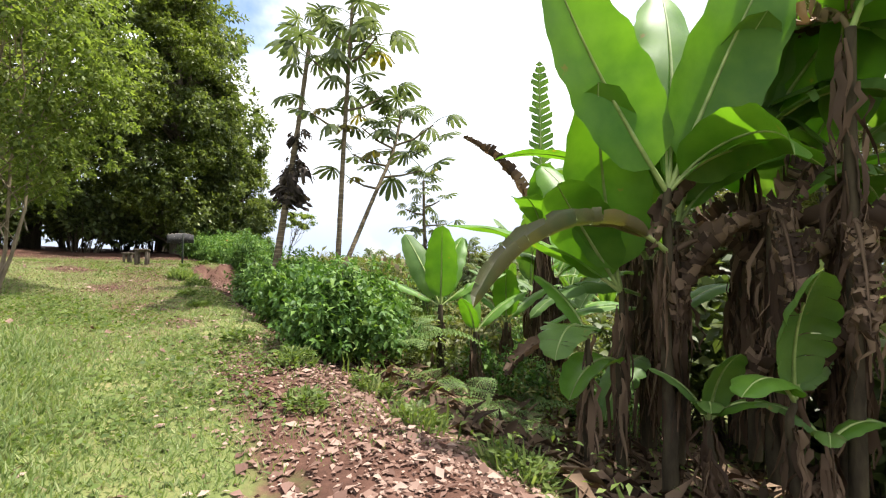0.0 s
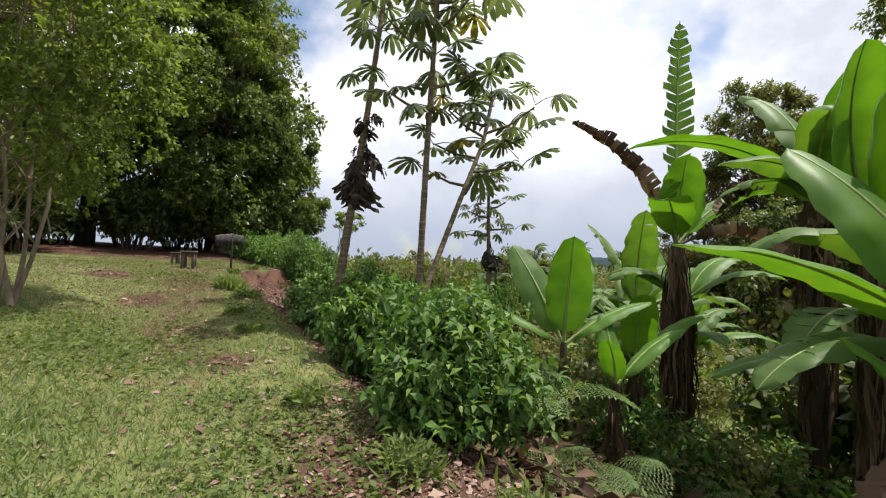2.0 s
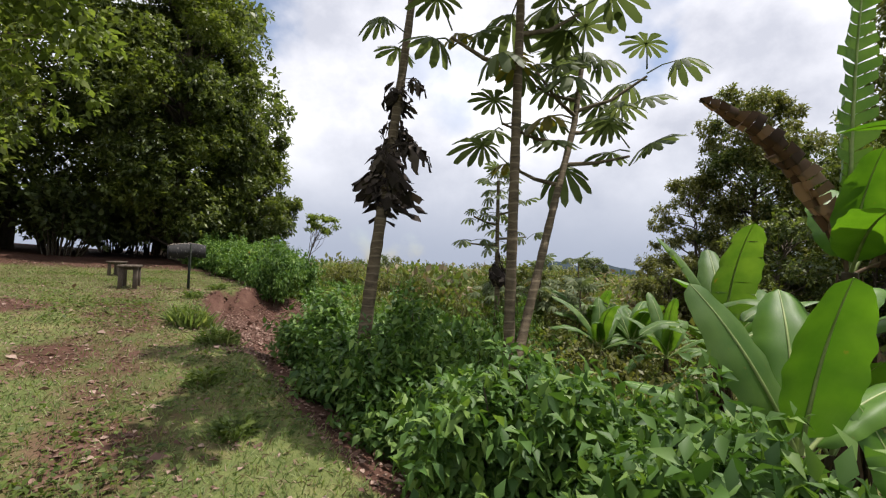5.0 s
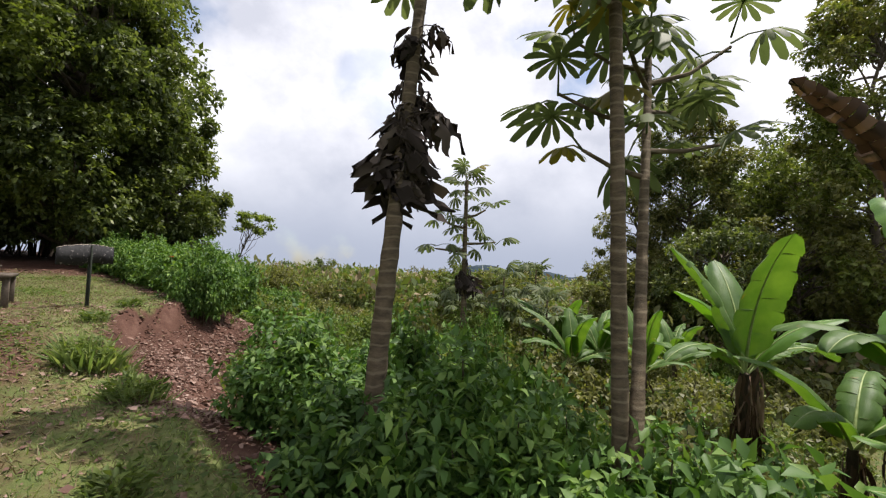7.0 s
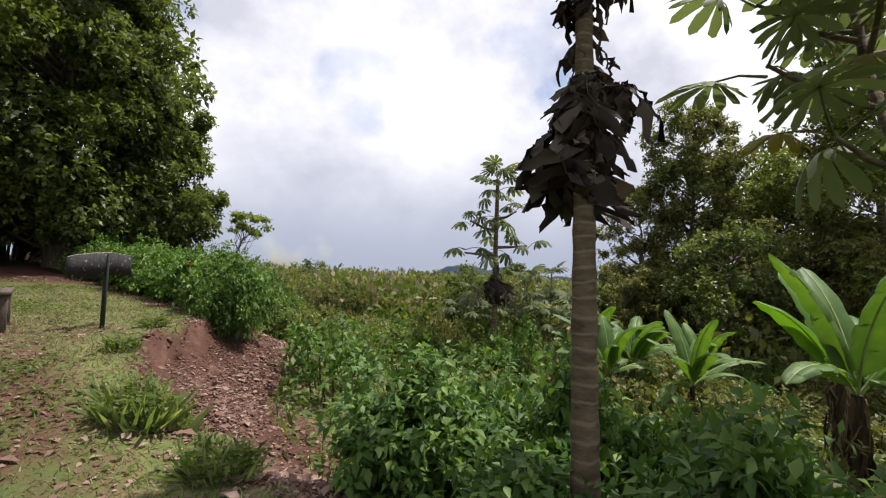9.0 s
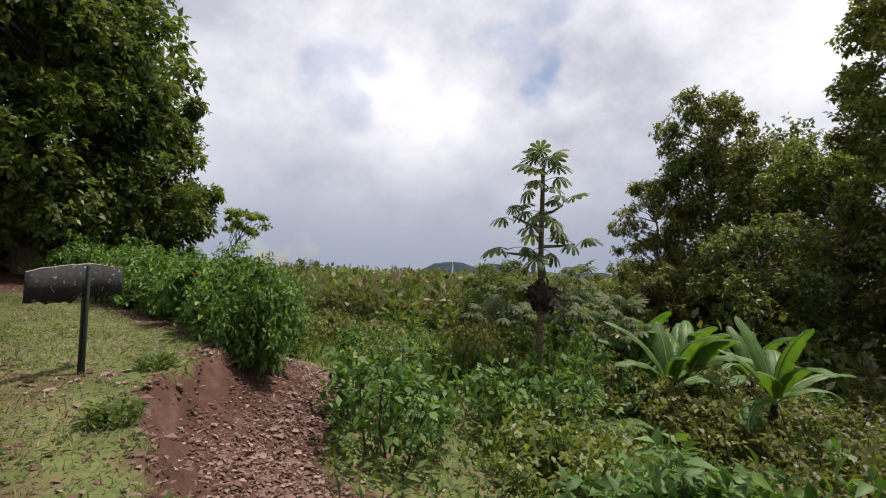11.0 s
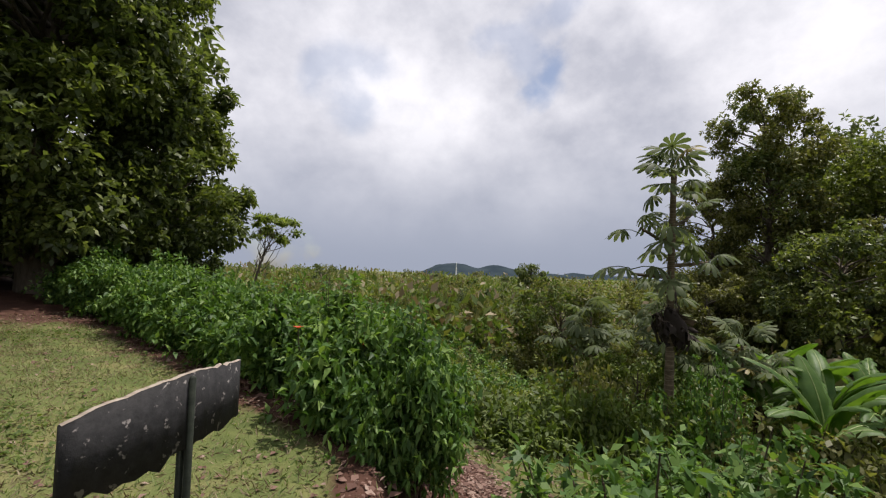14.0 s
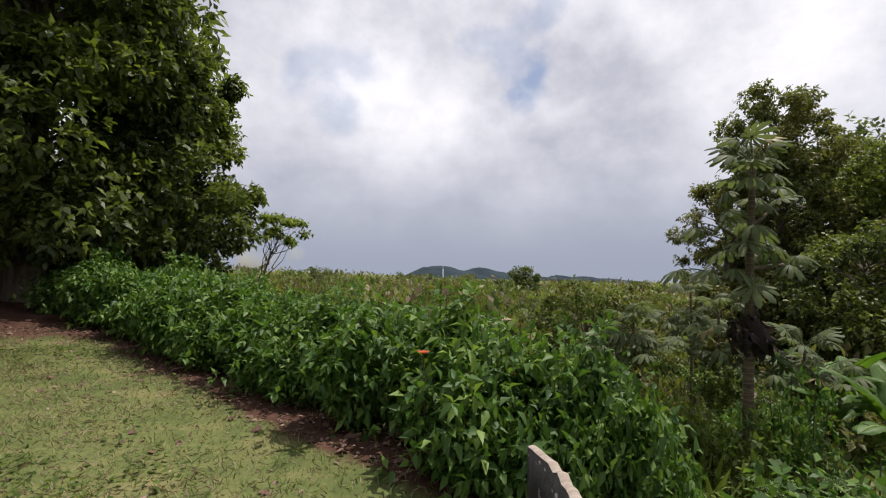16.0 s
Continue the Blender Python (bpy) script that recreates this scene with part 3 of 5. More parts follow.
def plant(kinds, x, y, k, scale=1.0, sz=None, r=rng):
    src = kinds[k % len(kinds)]
    m = pose(x, y, float(gz(x, y)) - 0.03, r.uniform(-4, 4), r.uniform(-4, 4), r.uniform(0, 360)) @ Matrix.Diagonal((scale, scale, sz or scale, 1))
    if src.name not in used:
        used.add(src.name)
        src.matrix_basis = m
        return src
    c = copy_thing(src, Matrix())
    c.matrix_basis = m
    return c


for k, (bx, by) in enumerate(((-17.6, 23.0), (-12.6, 28.5), (-15.0, 29.0), (-17.5, 28.6), (-19.5, 28.8), (-22.0, 28.0), (-24.5, 26.5), (-26.5, 24.5), (-27.0, 22.0), (-25.5, 20.0), (-24.0, 17.5), (-23.5, 15.0), (-22.5, 12.5),
                              (6.4, 6.2), (7.2, 4.7), (5.9, 7.9), (7.8, 6.6), (8.2, 3.6), (7.0, 8.8), (9.2, 5.4), (5.3, 9.4), (8.6, 8.4),
                              (-21.0, 21.5), (-18.2, 17.6), (-17.5, 14.8), (-19.0, 12.0), (-14.0, 31.5), (-20.5, 31.5), (-24.0, 30.5), (-28.5, 27.0))):
    plant(under, bx, by, k, rng.uniform(1.0, 1.4))

# hedge beside the path and on the terrace
hedge_a = make_shrub("hedge_bush", pose(0, 0, -50), "bright green leafy hedge bush beside the path", "hedge bushes", 31, 1.1, 0.6, 5400, 0.105, M_HEDGE, HEDGE_V)
hedge_b = make_shrub("hedge_bush", pose(0, 0, -50), "bright green leafy hedge bush beside the path", "hedge bushes", 32, 1.2, 0.57, 5400, 0.1, M_HEDGE, HEDGE_V)
hedge_c = make_shrub("hedge_bush", pose(0, 0, -50), "dark green leafy hedge bush beside the path", "hedge bushes", 33, 1.05, 0.62, 5200, 0.11, M_HEDGE, HEDGE_V)
KINDS = [hedge_a, hedge_b, hedge_c]
k = 0
for s in np.arange(4.6, 11.2, 0.62):
    for u in (1.98, 2.8) if s > 5.8 else (2.05,):
        k += 1
        x, y = to_xy(u + 0.36 * float(smooth01(s, 6, 9.5)) + rng.uniform(-0.12, 0.12), s + rng.uniform(-0.2, 0.2) + 0.3 * (u > 2))
        plant(KINDS, x, y, k, rng.uniform(0.9, 1.08), rng.uniform(0.85, 1.2) + 0.3 * (u > 2.5))
for s in np.arange(16.6, 27.5, 0.8):
    for du in ((0.3,) if s < 18 else (0.35, 1.15)):
        k += 1
        x, y = to_xy(float(edge_u(s)) + du + rng.uniform(-0.12, 0.12), s + rng.uniform(-0.2, 0.2))
        plant(KINDS, x, y, k, rng.uniform(0.95, 1.12), rng.uniform(0.92, 1.12) * float(np.interp(s, [16.5, 22], [1.02, 1.2])) + 0.25 * (du > 1))

for k2, (u, s, f) in enumerate(((2.62, 15.95, 0.6), (2.8, 16.25, 0.8), (2.85, 16.7, 0.9))):
    x, y = to_xy(u, s)
    plant(KINDS, x, y, k2, f, 1.1 + 0.05 * k2, np.random.default_rng(640 + k2))

for s in np.arange(7.2, 9.9, 0.75):
    k += 1
    x, y = to_xy(3.55 + rng.uniform(-0.2, 0.2), s + rng.uniform(-0.2, 0.2))
    plant(KINDS, x, y, k, rng.uniform(0.85, 1.05), rng.uniform(1.1, 1.4))

# scrub on the slope
scrub = [make_shrub("scrub_bush", pose(0, 0, -50), "wild green scrub bush on the slope", "scrub on the slope", 41, 1.0, 0.7, 1300, 0.12, M_WEED, QUAD_V, QUAD_F),
         make_shrub("scrub_bush", pose(0, 0, -50), "wild green scrub bush on the slope", "scrub on the slope", 42, 1.3, 0.75, 1300, 0.12, M_HEDGE, QUAD_V, QUAD_F),
         make_shrub("scrub_bush", pose(0, 0, -50), "olive scrub bush on the slope", "scrub on the slope", 43, 1.2, 0.8, 1200, 0.12, M_TREE_O, QUAD_V, QUAD_F),
         make_shrub("scrub_bush", pose(0, 0, -50), "yellow-green scrub bush on the slope", "scrub on the slope", 44, 0.9, 0.8, 1200, 0.11, M_TREE_Y, QUAD_V, QUAD_F)]
k = 0
for _ in range(900):
    u, s = rng.uniform(3.2, 30), rng.uniform(4, 40)
    x, y = to_xy(u, s)
    d = u - float(edge_u(s))
    if d < (float(track_d(s)) + 1.2 if 11.3 < s < 20 else 1.6) or k > 250 or rng.uniform() > 1.25 - u / 40:
        continue
    if s < 8 and u > 4.2:
        continue
    k += 1
    f = rng.uniform(0.75, 1.25) * (1 + 0.02 * u)
    plant(scrub, x, y, int(rng.integers(0, 4)), f)


scrub_tall = [make_shrub("scrub_bush", pose(0, 0, -50), "tall wild green scrub bush in the valley", "tall scrub in the valley", 45, 2.3, 1.6, 4200, 0.15, M_WEED, QUAD_V, QUAD_F),
              make_shrub("scrub_bush", pose(0, 0, -50), "tall olive scrub bush in the valley", "tall scrub in the valley", 46, 2.6, 1.7, 4200, 0.16, M_TREE_O, QUAD_V, QUAD_F),
              make_shrub("scrub_bush", pose(0, 0, -50), "tall dull green scrub bush in the valley", "tall scrub in the valley", 47, 2.2, 1.8, 4200, 0.15, M_TREE, QUAD_V, QUAD_F)]
for k in range(48):
    d, a = 27 + 60 * rng.uniform() ** 1.4, radians(rng.uniform(-6, 42))
    x, y = -5 + d * math.sin(a), 9 + d * math.cos(a)
    if to_us(x, y)[0] - float(edge_u(to_us(x, y)[1])) > 11:
        plant(scrub_tall, x, y, k, rng.uniform(0.7, 1.3) * (1 + d / 150), rng.uniform(0.6, 1.2))

r9 = np.random.default_rng(909)
for k, (x, y) in enumerate(((2.6, 7.4), (3.4, 8.0), (4.2, 9.0), (2.0, 7.2), (3.2, 6.6), (4.6, 7.8), (1.4, 7.6))):
    plant(scrub, x, y, 1 + k % 2, r9.uniform(0.8, 1.1), r9.uniform(0.7, 1.0), r9)
for k, (x, y) in enumerate(((-0.9, 18.9), (0.4, 18.7), (-1.6, 19.8), (1.1, 19.6), (-2.4, 19.0))):
    plant(scrub, x, y, k, r9.uniform(0.9, 1.2), r9.uniform(1.5, 2.1), r9)
for k in range(16):
    d, a = r9.uniform(24, 48), radians(r9.uniform(-10, 24))
    x, y = -5 + d * math.sin(a), 9 + d * math.cos(a)
    z0 = 2.2 - float(gz(x, y))
    if to_us(x, y)[0] - float(edge_u(to_us(x, y)[1])) > 9:
        plant(scrub_tall, x, y, k, r9.uniform(0.7, 1.15), z0 * r9.uniform(0.3, 0.4), r9)

# low carpet of leaves under and between the bushes on the slope
def build_carpet():
    n = 100000
    u, s = rng.uniform(0.6, 26, n) ** 1.0, rng.uniform(0.5, 36, n)
    d = u - edge_u(s)
    bare = on_track(u, s) | ((s > 11) & (s < 16.4) & (d < 0.7))
    keep = (d > np.where(s < 4.5, 0.35, np.where(s > 12, 0.6, 1.5))) & ~bare & ~((u > 3.2) & (s < 4.6) & (rng.uniform(0, 1, n) < 0.25)) & (rng.uniform(0, 1, n) < np.where(d < 10, 1.0, 0.7))
    u, s = u[keep], s[keep]
    x, y = to_xy(u, s)
    z = gz(x, y) + rng.uniform(0.02, 0.55, len(x)) ** 1.3
    D = rng.normal(0, 1, (len(x), 3)) * np.array((1, 1, 0.35))
    U = np.array((0, 0, 1.0)) + rng.normal(0, 0.4, D.shape)
    half = int(len(x) * 0.78)
    d = d[keep]
    P = np.stack([x, y, z], 1)
    tagged(new("undergrowth", mesh_of("undergrowth", [leaves(P[:half], D[:half], U[:half], rng.uniform(0.08, 0.2, half) * np.where(s[:half] < 7, 0.5, 0.85), SLIM_V)], M_WEED)),
           "low green weeds covering the slope", "undergrowth", kind="stuff")
    D2 = D[half:] * 0.5 + np.array((0, 0, 1.2))
    me = mesh_of("tall_grass", [leaves(P[half:] - np.array((0, 0, 0.25)), D2, U[half:], rng.uniform(0.25, 0.75, len(P) - half) * np.where((s[half:] < 5) | (d[half:] < 3.5), 0.5, np.where(d[half:] > 8, 0.6, 0.85)) * np.where((s[half:] < 7.5) & (u[half:] > 2.2), 0.3, 1.0), BLADE_V * np.array((0.1, 1, 2.2)), BLADE_F)], M_WEED)
    tagged(new("tall_grass", me), "tall rough grass on the slope", "grass", kind="stuff")


build_carpet()


def build_far_scrub():
    """Scrubland out to the far ridge."""
    P, S = [], []
    r = np.random.default_rng(90)
    n = 6500
    dist = 24 + 330 * r.uniform(0, 1, n) ** 1.6
    ang = r.uniform(radians(-28), radians(75), n)
    x, y = -5 + dist * np.sin(ang), 9 + dist * np.cos(ang)
    u, s = to_us(x, y)
    ok = (u - edge_u(s) > 12)
    x, y, dist = x[ok], y[ok], dist[ok]
    z = gz(x, y)
    k = 56
    h = (0.5 + 2.4 * r.uniform(0, 1, len(x)) ** 2.4) * (1 + dist / 130)
    w = h * r.uniform(0.8, 1.5, len(x))
    sh = unit(r.normal(0, 1, (len(x), k, 3)))
    sh[..., 2] = np.abs(sh[..., 2])
    c = np.stack([x, y, z], 1)[:, None] + sh * np.stack([w, w, h], 1)[:, None] * r.uniform(0.55, 1.05, (len(x), k, 1))
    D = sh + r.normal(0, 0.6, sh.shape)
    U = np.array((0, 0, 1.0)) + r.normal(0, 0.5, sh.shape)
    size = (h * 0.19)[:, None] * r.uniform(0.6, 1.3, (len(x), k))
    pick = r.uniform(0, 1, len(x))
    for name, lo, hi, mat, label in (("distant_scrub", 0, 0.3, M_WEED, "distant green scrubland"), ("distant_bushes", 0.3, 0.64, M_TREE_O, "distant olive bushes in the valley"),
                                     ("distant_brush", 0.64, 0.84, M_DRYGRASS, "distant dry brown brush"), ("distant_thicket", 0.84, 1.01, M_TREE, "distant dark green thicket")):
        q = (pick >= lo) & (pick < hi)
        tagged(new(name, mesh_of(name, [leaves(c[q].reshape(-1, 3), D[q].reshape(-1, 3), U[q].reshape(-1, 3), size[q].ravel(), QUAD_V, QUAD_F)], mat)), label, "scrub", kind="stuff")


build_far_scrub()


rf = np.random.default_rng(321)
for k in range(30):
    az, dist = radians(-9 + 50 * (k + rf.uniform(0, 1)) / 30), rf.uniform(34, 110)
    fx, fy = -5 + dist * math.sin(az), 9 + dist * math.cos(az)
    top = (2.35 - float(gz(fx, fy))) * rf.uniform(0.72, 1.0) + dist * rf.uniform(0.0, 0.014)
    if to_us(fx, fy)[0] - float(edge_u(to_us(fx, fy)[1])) > 12 and abs(math.degrees(az) - 27) > 4:
        broad_tree("scrub_tree", fx, fy, "small bushy tree far out in the scrubland", 700 + k, top, top * rf.uniform(0.3, 0.55), (top * 0.25, top), 0.1, 2600, 0.025 * top + 0.05, (M_TREE, M_TREE_O, M_WEED)[k % 3], clumps=22, flat=0.7)


def build_ridge():
    m, nt, b = material("hazy_ridge", 0.95, 0.05)
    # blue-grey puts the haze of distance into the hill's base colour
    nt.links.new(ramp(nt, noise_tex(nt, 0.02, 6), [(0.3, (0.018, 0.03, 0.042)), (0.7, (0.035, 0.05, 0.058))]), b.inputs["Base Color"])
    n, k = 90, 8
    r = np.random.default_rng(5)
    t = np.linspace(0, 1, n)
    X = 225 + 1100 * t
    hgt = 1.45 * (34 * np.exp(-((t - 0.19) / 0.085) ** 2) + 27 * np.exp(-((t - 0.36) / 0.09) ** 2) + 16 * np.exp(-((t - 0.7) / 0.3) ** 2) + 2 * np.sin(t * 60) + r.normal(0, 0.6, n))
    j = np.linspace(0, 1, k)
    Z = -30 + (hgt[:, None] + 8) * np.sin(j[None] * np.pi / 2)
    Y = 1350 + 250 * j[None] + 0 * t[:, None]
    V = np.stack([np.broadcast_to(X[:, None], Z.shape), Y, Z], -1).reshape(-1, 3)
    a, c = np.meshgrid(np.arange(n - 1), np.arange(k - 1), indexing="ij")
    F = np.stack([a * k + c, (a + 1) * k + c, (a + 1) * k + c + 1, a * k + c + 1], -1).reshape(-1, 4)
    tagged(new("backdrop", mesh_of("backdrop", [(V, F)], m, True)), "dark wooded hill on the horizon, haze in its colour", "hill", kind="structure")


build_ridge()
M_PALE, _nt, _b = material("pale_metal", 0.6)
_nt.links.new(ramp(_nt, noise_tex(_nt, 2, 3), [(0.3, (0.6, 0.6, 0.6)), (0.7, (0.75, 0.75, 0.75))]), _b.inputs["Base Color"])
mx, my = -6.2 + 0.283 * 420, 10.3 + 0.965 * 420
mast = thing("radio_mast", pose(mx, my, float(gz(mx, my)) - 1), "slim white radio mast far across the valley", "mast")
part("pole", tube([(0, 0, 0), (0, 0, 9), (0, 0, 17)], [0.9, 0.7, 0.5], 8), M_PALE, mast)
part("antenna", tube([(0, 0, 17), (0, 0, 21)], [0.25, 0.15], 6), M_PALE, mast)
broad_tree("round_tree", 25.0, 77.0, "small round dark tree in the middle distance", 61, 6.0, 2.9, (2.4, 6.2), 0.25, 5000, 0.3, M_TREE, clumps=34)
broad_tree("umbrella_tree", -9.9, 31.2, "small flat-topped tree with a thin leaning trunk", 62, 5.6, 1.15, (4.1, 5.1), 0.08, 1700, 0.15, M_FINE, clumps=20, lean=(1.0, 0.0), flat=0.45)


# ---- banana plants ----
def blade(r, L, W, elev, droop, fold, tears, power=1.3, twist=0.0):
    """A banana leaf along +y in its own space: chunks of the blade (with UVs) and of its rib."""
    n = 26
    t = np.linspace(0, 1, n)
    e = np.radians(elev - droop * t ** power)
    step = L / (n - 1)
    Y = np.concatenate([[0], np.cumsum(np.cos(e[:-1]) * step)])
    Z = np.concatenate([[0], np.cumsum(np.sin(e[:-1]) * step)])
    rib = np.stack([0 * Y, Y, Z], 1)
    nrm = np.stack([0 * e, -np.sin(e), np.cos(e)], 1)
    side = np.array((1.0, 0, 0))
    pet = 0.14
    w = np.where(t > pet, W * 0.5 * np.clip(np.sin(np.pi * np.clip((t - pet) / (1 - pet), 0, 1) ** 0.75), 0, 1) ** 0.42, 0.0)
    w = w * (1 + 0.04 * np.sin(t * 40 + r.uniform(0, 6)))
    V, F, UV, base = [], [], [], 0
    i0 = int(pet * n)
    for sg in (-1, 1):
        cuts = [i0]
        while cuts[-1] < n - 1:
            gap = n if tears <= 0 else int(r.integers(1, max(2, int(7 - 6 * tears))) + (1 if r.uniform() > tears else 0))
            cuts.append(min(n - 1, cuts[-1] + max(1, gap)))
        for a, b in zip(cuts[:-1], cuts[1:]):
            sag = r.uniform(-8, 22) * (tears > 0) + fold
            m = b - a + 1
            shrink = np.ones(m) * (r.uniform(0.78, 1.1) if tears > 0.5 else 1.0)
            sag += r.uniform(-25, 15) if tears > 0.5 else 0.0
            if tears > 0:
                shrink[-1] *= 0.92 - 0.22 * max(0.0, tears - 0.4)
                shrink[0] *= 0.93 - 0.2 * max(0.0, tears - 0.4)
            for q in range(5):
                f = q / 4
                an = np.radians(sag * (1 - 1.6 * f * f))
                wave = 0.018 * np.sin(np.arange(a, b + 1) * 1.1 + sg) * f * W
                ww = w[a:b + 1] * f * (shrink if f > 0.3 else 1)
                p = rib[a:b + 1] + sg * side * (ww * np.cos(an))[:, None] + nrm[a:b + 1] * (ww * np.sin(an) * 0.85 + wave)[:, None]
                p[:, 1] += ww * 0.22
                if tears > 0.9:
                    p += (rib[(a + b) // 2] - rib[a:b + 1]) * 0.24 * f + np.array((0, 0, 0.5)) * ww[:, None]
                V.append(p)
                UV.append(np.stack([np.full(m, f), t[a:b + 1] * L], 1))
            for q in range(4):
                for k in range(m - 1):
                    a0 = base + q * m + k
                    quad = (a0, a0 + m, a0 + m + 1, a0 + 1)
                    F.append(quad if sg > 0 else quad[::-1])
            base += 5 * m
    return np.concatenate(V), np.array(F), np.concatenate(UV), tube(rib, np.linspace(0.022, 0.004, n) * (0.6 + L * 0.28), 6)


def blade_mesh(name, V, F, UV, mat):
    me = mesh_of(name, [(V, F)], mat, True)
    uv = me.uv_layers.new(name="UVMap")
    uv.data.foreach_set("uv", UV[F.ravel()].astype(np.float32).ravel())
    return me


def add_leaf(plant_ob, r, z, az, elev, L, W, droop, fold=18, tears=0.0, mat=None, name="leaf", label="", off=(0, 0), power=1.3, roll=0.0):
    V, F, UV, rib = blade(r, L, W, elev, droop, fold, tears, power)
    if name == "dead_leaf":
        V = V + r.normal(0, 0.012, V.shape)
    ob = new(name, blade_mesh(name, V, F, UV, mat or M_BANANA))
    ob.parent = plant_ob
    ob.matrix_basis = pose(off[0], off[1], z, 0, 0, az) @ pose(0, 0, 0, 0, roll, 0)
    if label:
        tagged(ob, label)
    part("midrib", rib, M_DEAD if mat is M_DEAD else M_RIB, ob, smooth=True)
    return ob


def dead_skirt(r, z0, z1, rad, n, length=0.8):
    """Torn brown leaf rags hanging round a stem."""
    ch = []
    for _ in range(n):
        a, z, L = r.uniform(0, 2 * np.pi), r.uniform(z0, z1), length * r.uniform(0.5, 1.3)
        L = min(L, z * 0.95 + 0.05)
        k = 7
        t = np.linspace(0, 1, k)
        out = rad * (0.8 + r.uniform(0.1, 1.3) * r.uniform(0, 1) * np.sin(t * 2.2))
        wv = np.cumsum(r.normal(0, 0.034, k))
        ctr = np.stack([np.cos(a) * out - np.sin(a) * wv, np.sin(a) * out + np.cos(a) * wv, z - L * t ** 1.15], 1)
        wd = r.uniform(0.006, 0.034) * np.sin(np.pi * np.clip(t * 0.85 + 0.15, 0, 1)) + 0.004
        tw = np.cumsum(r.normal(0, 0.5, k)) + a + np.pi / 2
        sd = np.stack([np.cos(tw), np.sin(tw), 0 * tw], 1) * wd[:, None]
        V = np.concatenate([ctr - sd, ctr + 0.01 * np.array((np.cos(a), np.sin(a), 0)), ctr + sd])
        i = np.arange(k - 1)
        F = np.concatenate([np.stack([i, i + 1, k + i + 1, k + i], 1), np.stack([k + i, k + i + 1, 2 * k + i + 1, 2 * k + i], 1)])
        ch.append((V, F))
    return ch


def banana(x, y, label, seed, h, rad, specs, rags=0, lean=(0, 0), z=None, rag_len=0.8, mature=0.0):
    r = np.random.default_rng(seed)
    z0 = (float(gz(x, y)) if z is None else z) - 0.05
    t = thing("banana_plant", pose(x, y, z0), label, "banana plant", "banana plants")
    pts = bend((0, 0, 0), (lean[0], lean[1], h), 12, 0.012, r)
    rr = np.linspace(1.15, 0.62, 12) * rad * (1 + 0.06 * r.normal(0, 1, 12))
    part("pseudostem", tube(pts, rr, 12), M_STEM, t, smooth=True)
    for sp in specs:
        az, elev, L, W, droop = sp[:5]
        kw = dict(sp[5]) if len(sp) > 5 else {}
        if mature and "mat" not in kw and r.uniform() < mature:
            kw["mat"] = M_BANANA_OLD
            kw.setdefault("tears", float(r.choice((0.0, 0.25, 0.45))))
            droop = droop + 18
        add_leaf(t, r, h * kw.pop("at", 1.0) - 0.04, az, elev, L, W, droop, off=(lean[0], lean[1]), **kw)
    if rags:
        part("dead_leaf_skirt", dead_skirt(r, h * 0.3, h * 1.0, rad * 1.05, int(rags * 1.7), rag_len), M_DEAD, t, "dry brown hanging leaf rags")
    return t


DEADK = dict(mat=M_DEAD, tears=0.85, name="dead_leaf", fold=-80, label="withered brown torn leaf")
# the big clump beside the start of the walk (azimuths: 0 points along +y, 90 along -x; roll leans a leaf sideways)
banana(2.3, 3.72, "tall banana plant with broad backlit green leaves and brown rags", 71, 2.75, 0.062, [
    (180, 86, 2.2, 0.8, 20, dict(fold=8, roll=34)), (180, 88, 2.5, 0.84, 12, dict(fold=8, roll=-22)), (0, 84, 2.4, 0.8, 25, dict(fold=8, roll=8)),
    (-160, 70, 1.4, 0.7, 150, dict(fold=2, roll=-30)), (-120, 50, 1.3, 0.6, 105, dict(fold=4)),
    (114, 32, 2.35, 0.34, 95, dict(at=0.8, fold=-74, power=1.1, tears=0.4, mat=M_BANANA_BROWN, label="drooping old leaf with browned torn edge")),
    (-80, 24, 2.2, 0.5, 45, dict(at=0.8, fold=-75, tears=0.7, mat=M_DEAD, name="dead_leaf", label="withered brown leaf hanging in strips")), (-5, 86, 1.1, 0.12, 10, dict(fold=60))],
    14, z=-0.6)
banana(2.12, 4.32, "slim banana plant with a pale stem and broad upright leaf", 72, 1.85, 0.045, [
    (175, 80, 2.15, 0.84, 34, dict(fold=8, roll=14)), (92, 38, 2.0, 0.5, 42, dict(fold=12)), (160, 74, 1.7, 0.62, 70, dict(fold=4, roll=30)), (20, 76, 1.8, 0.6, 40, dict(roll=-14)), (130, 25, 1.1, 0.42, 85, dict(at=0.6, fold=-25))], 23, z=-0.65)
banana(2.73, 4.33, "banana stem wrapped in dry brown leaves", 73, 2.5, 0.056, [
    (180, 84, 2.1, 0.75, 30, dict(roll=-10)), (-110, 60, 1.7, 0.65, 95), (0, 80, 2.0, 0.75, 40, dict(roll=15)), (150, -20, 1.4, 0.3, 62, dict(DEADK)), (-150, -15, 1.3, 0.3, 65, dict(DEADK))], 33, z=-0.6, rag_len=0.7, mature=0.55)
banana(3.38, 4.13, "banana stem wrapped in dry brown leaves", 74, 3.1, 0.056, [
    (180, 86, 2.0, 0.75, 25, dict(roll=8)), (180, 82, 2.2, 0.75, 30, dict(roll=-26)), (-140, 60, 1.6, 0.6, 120), (110, -10, 1.8, 0.32, 65, dict(DEADK)), (10, 80, 2.0, 0.7, 40), (80, 40, 1.7, 0.55, 120, dict(fold=-18, tears=0.3))], 41, z=-0.5, rag_len=0.7, mature=0.55)
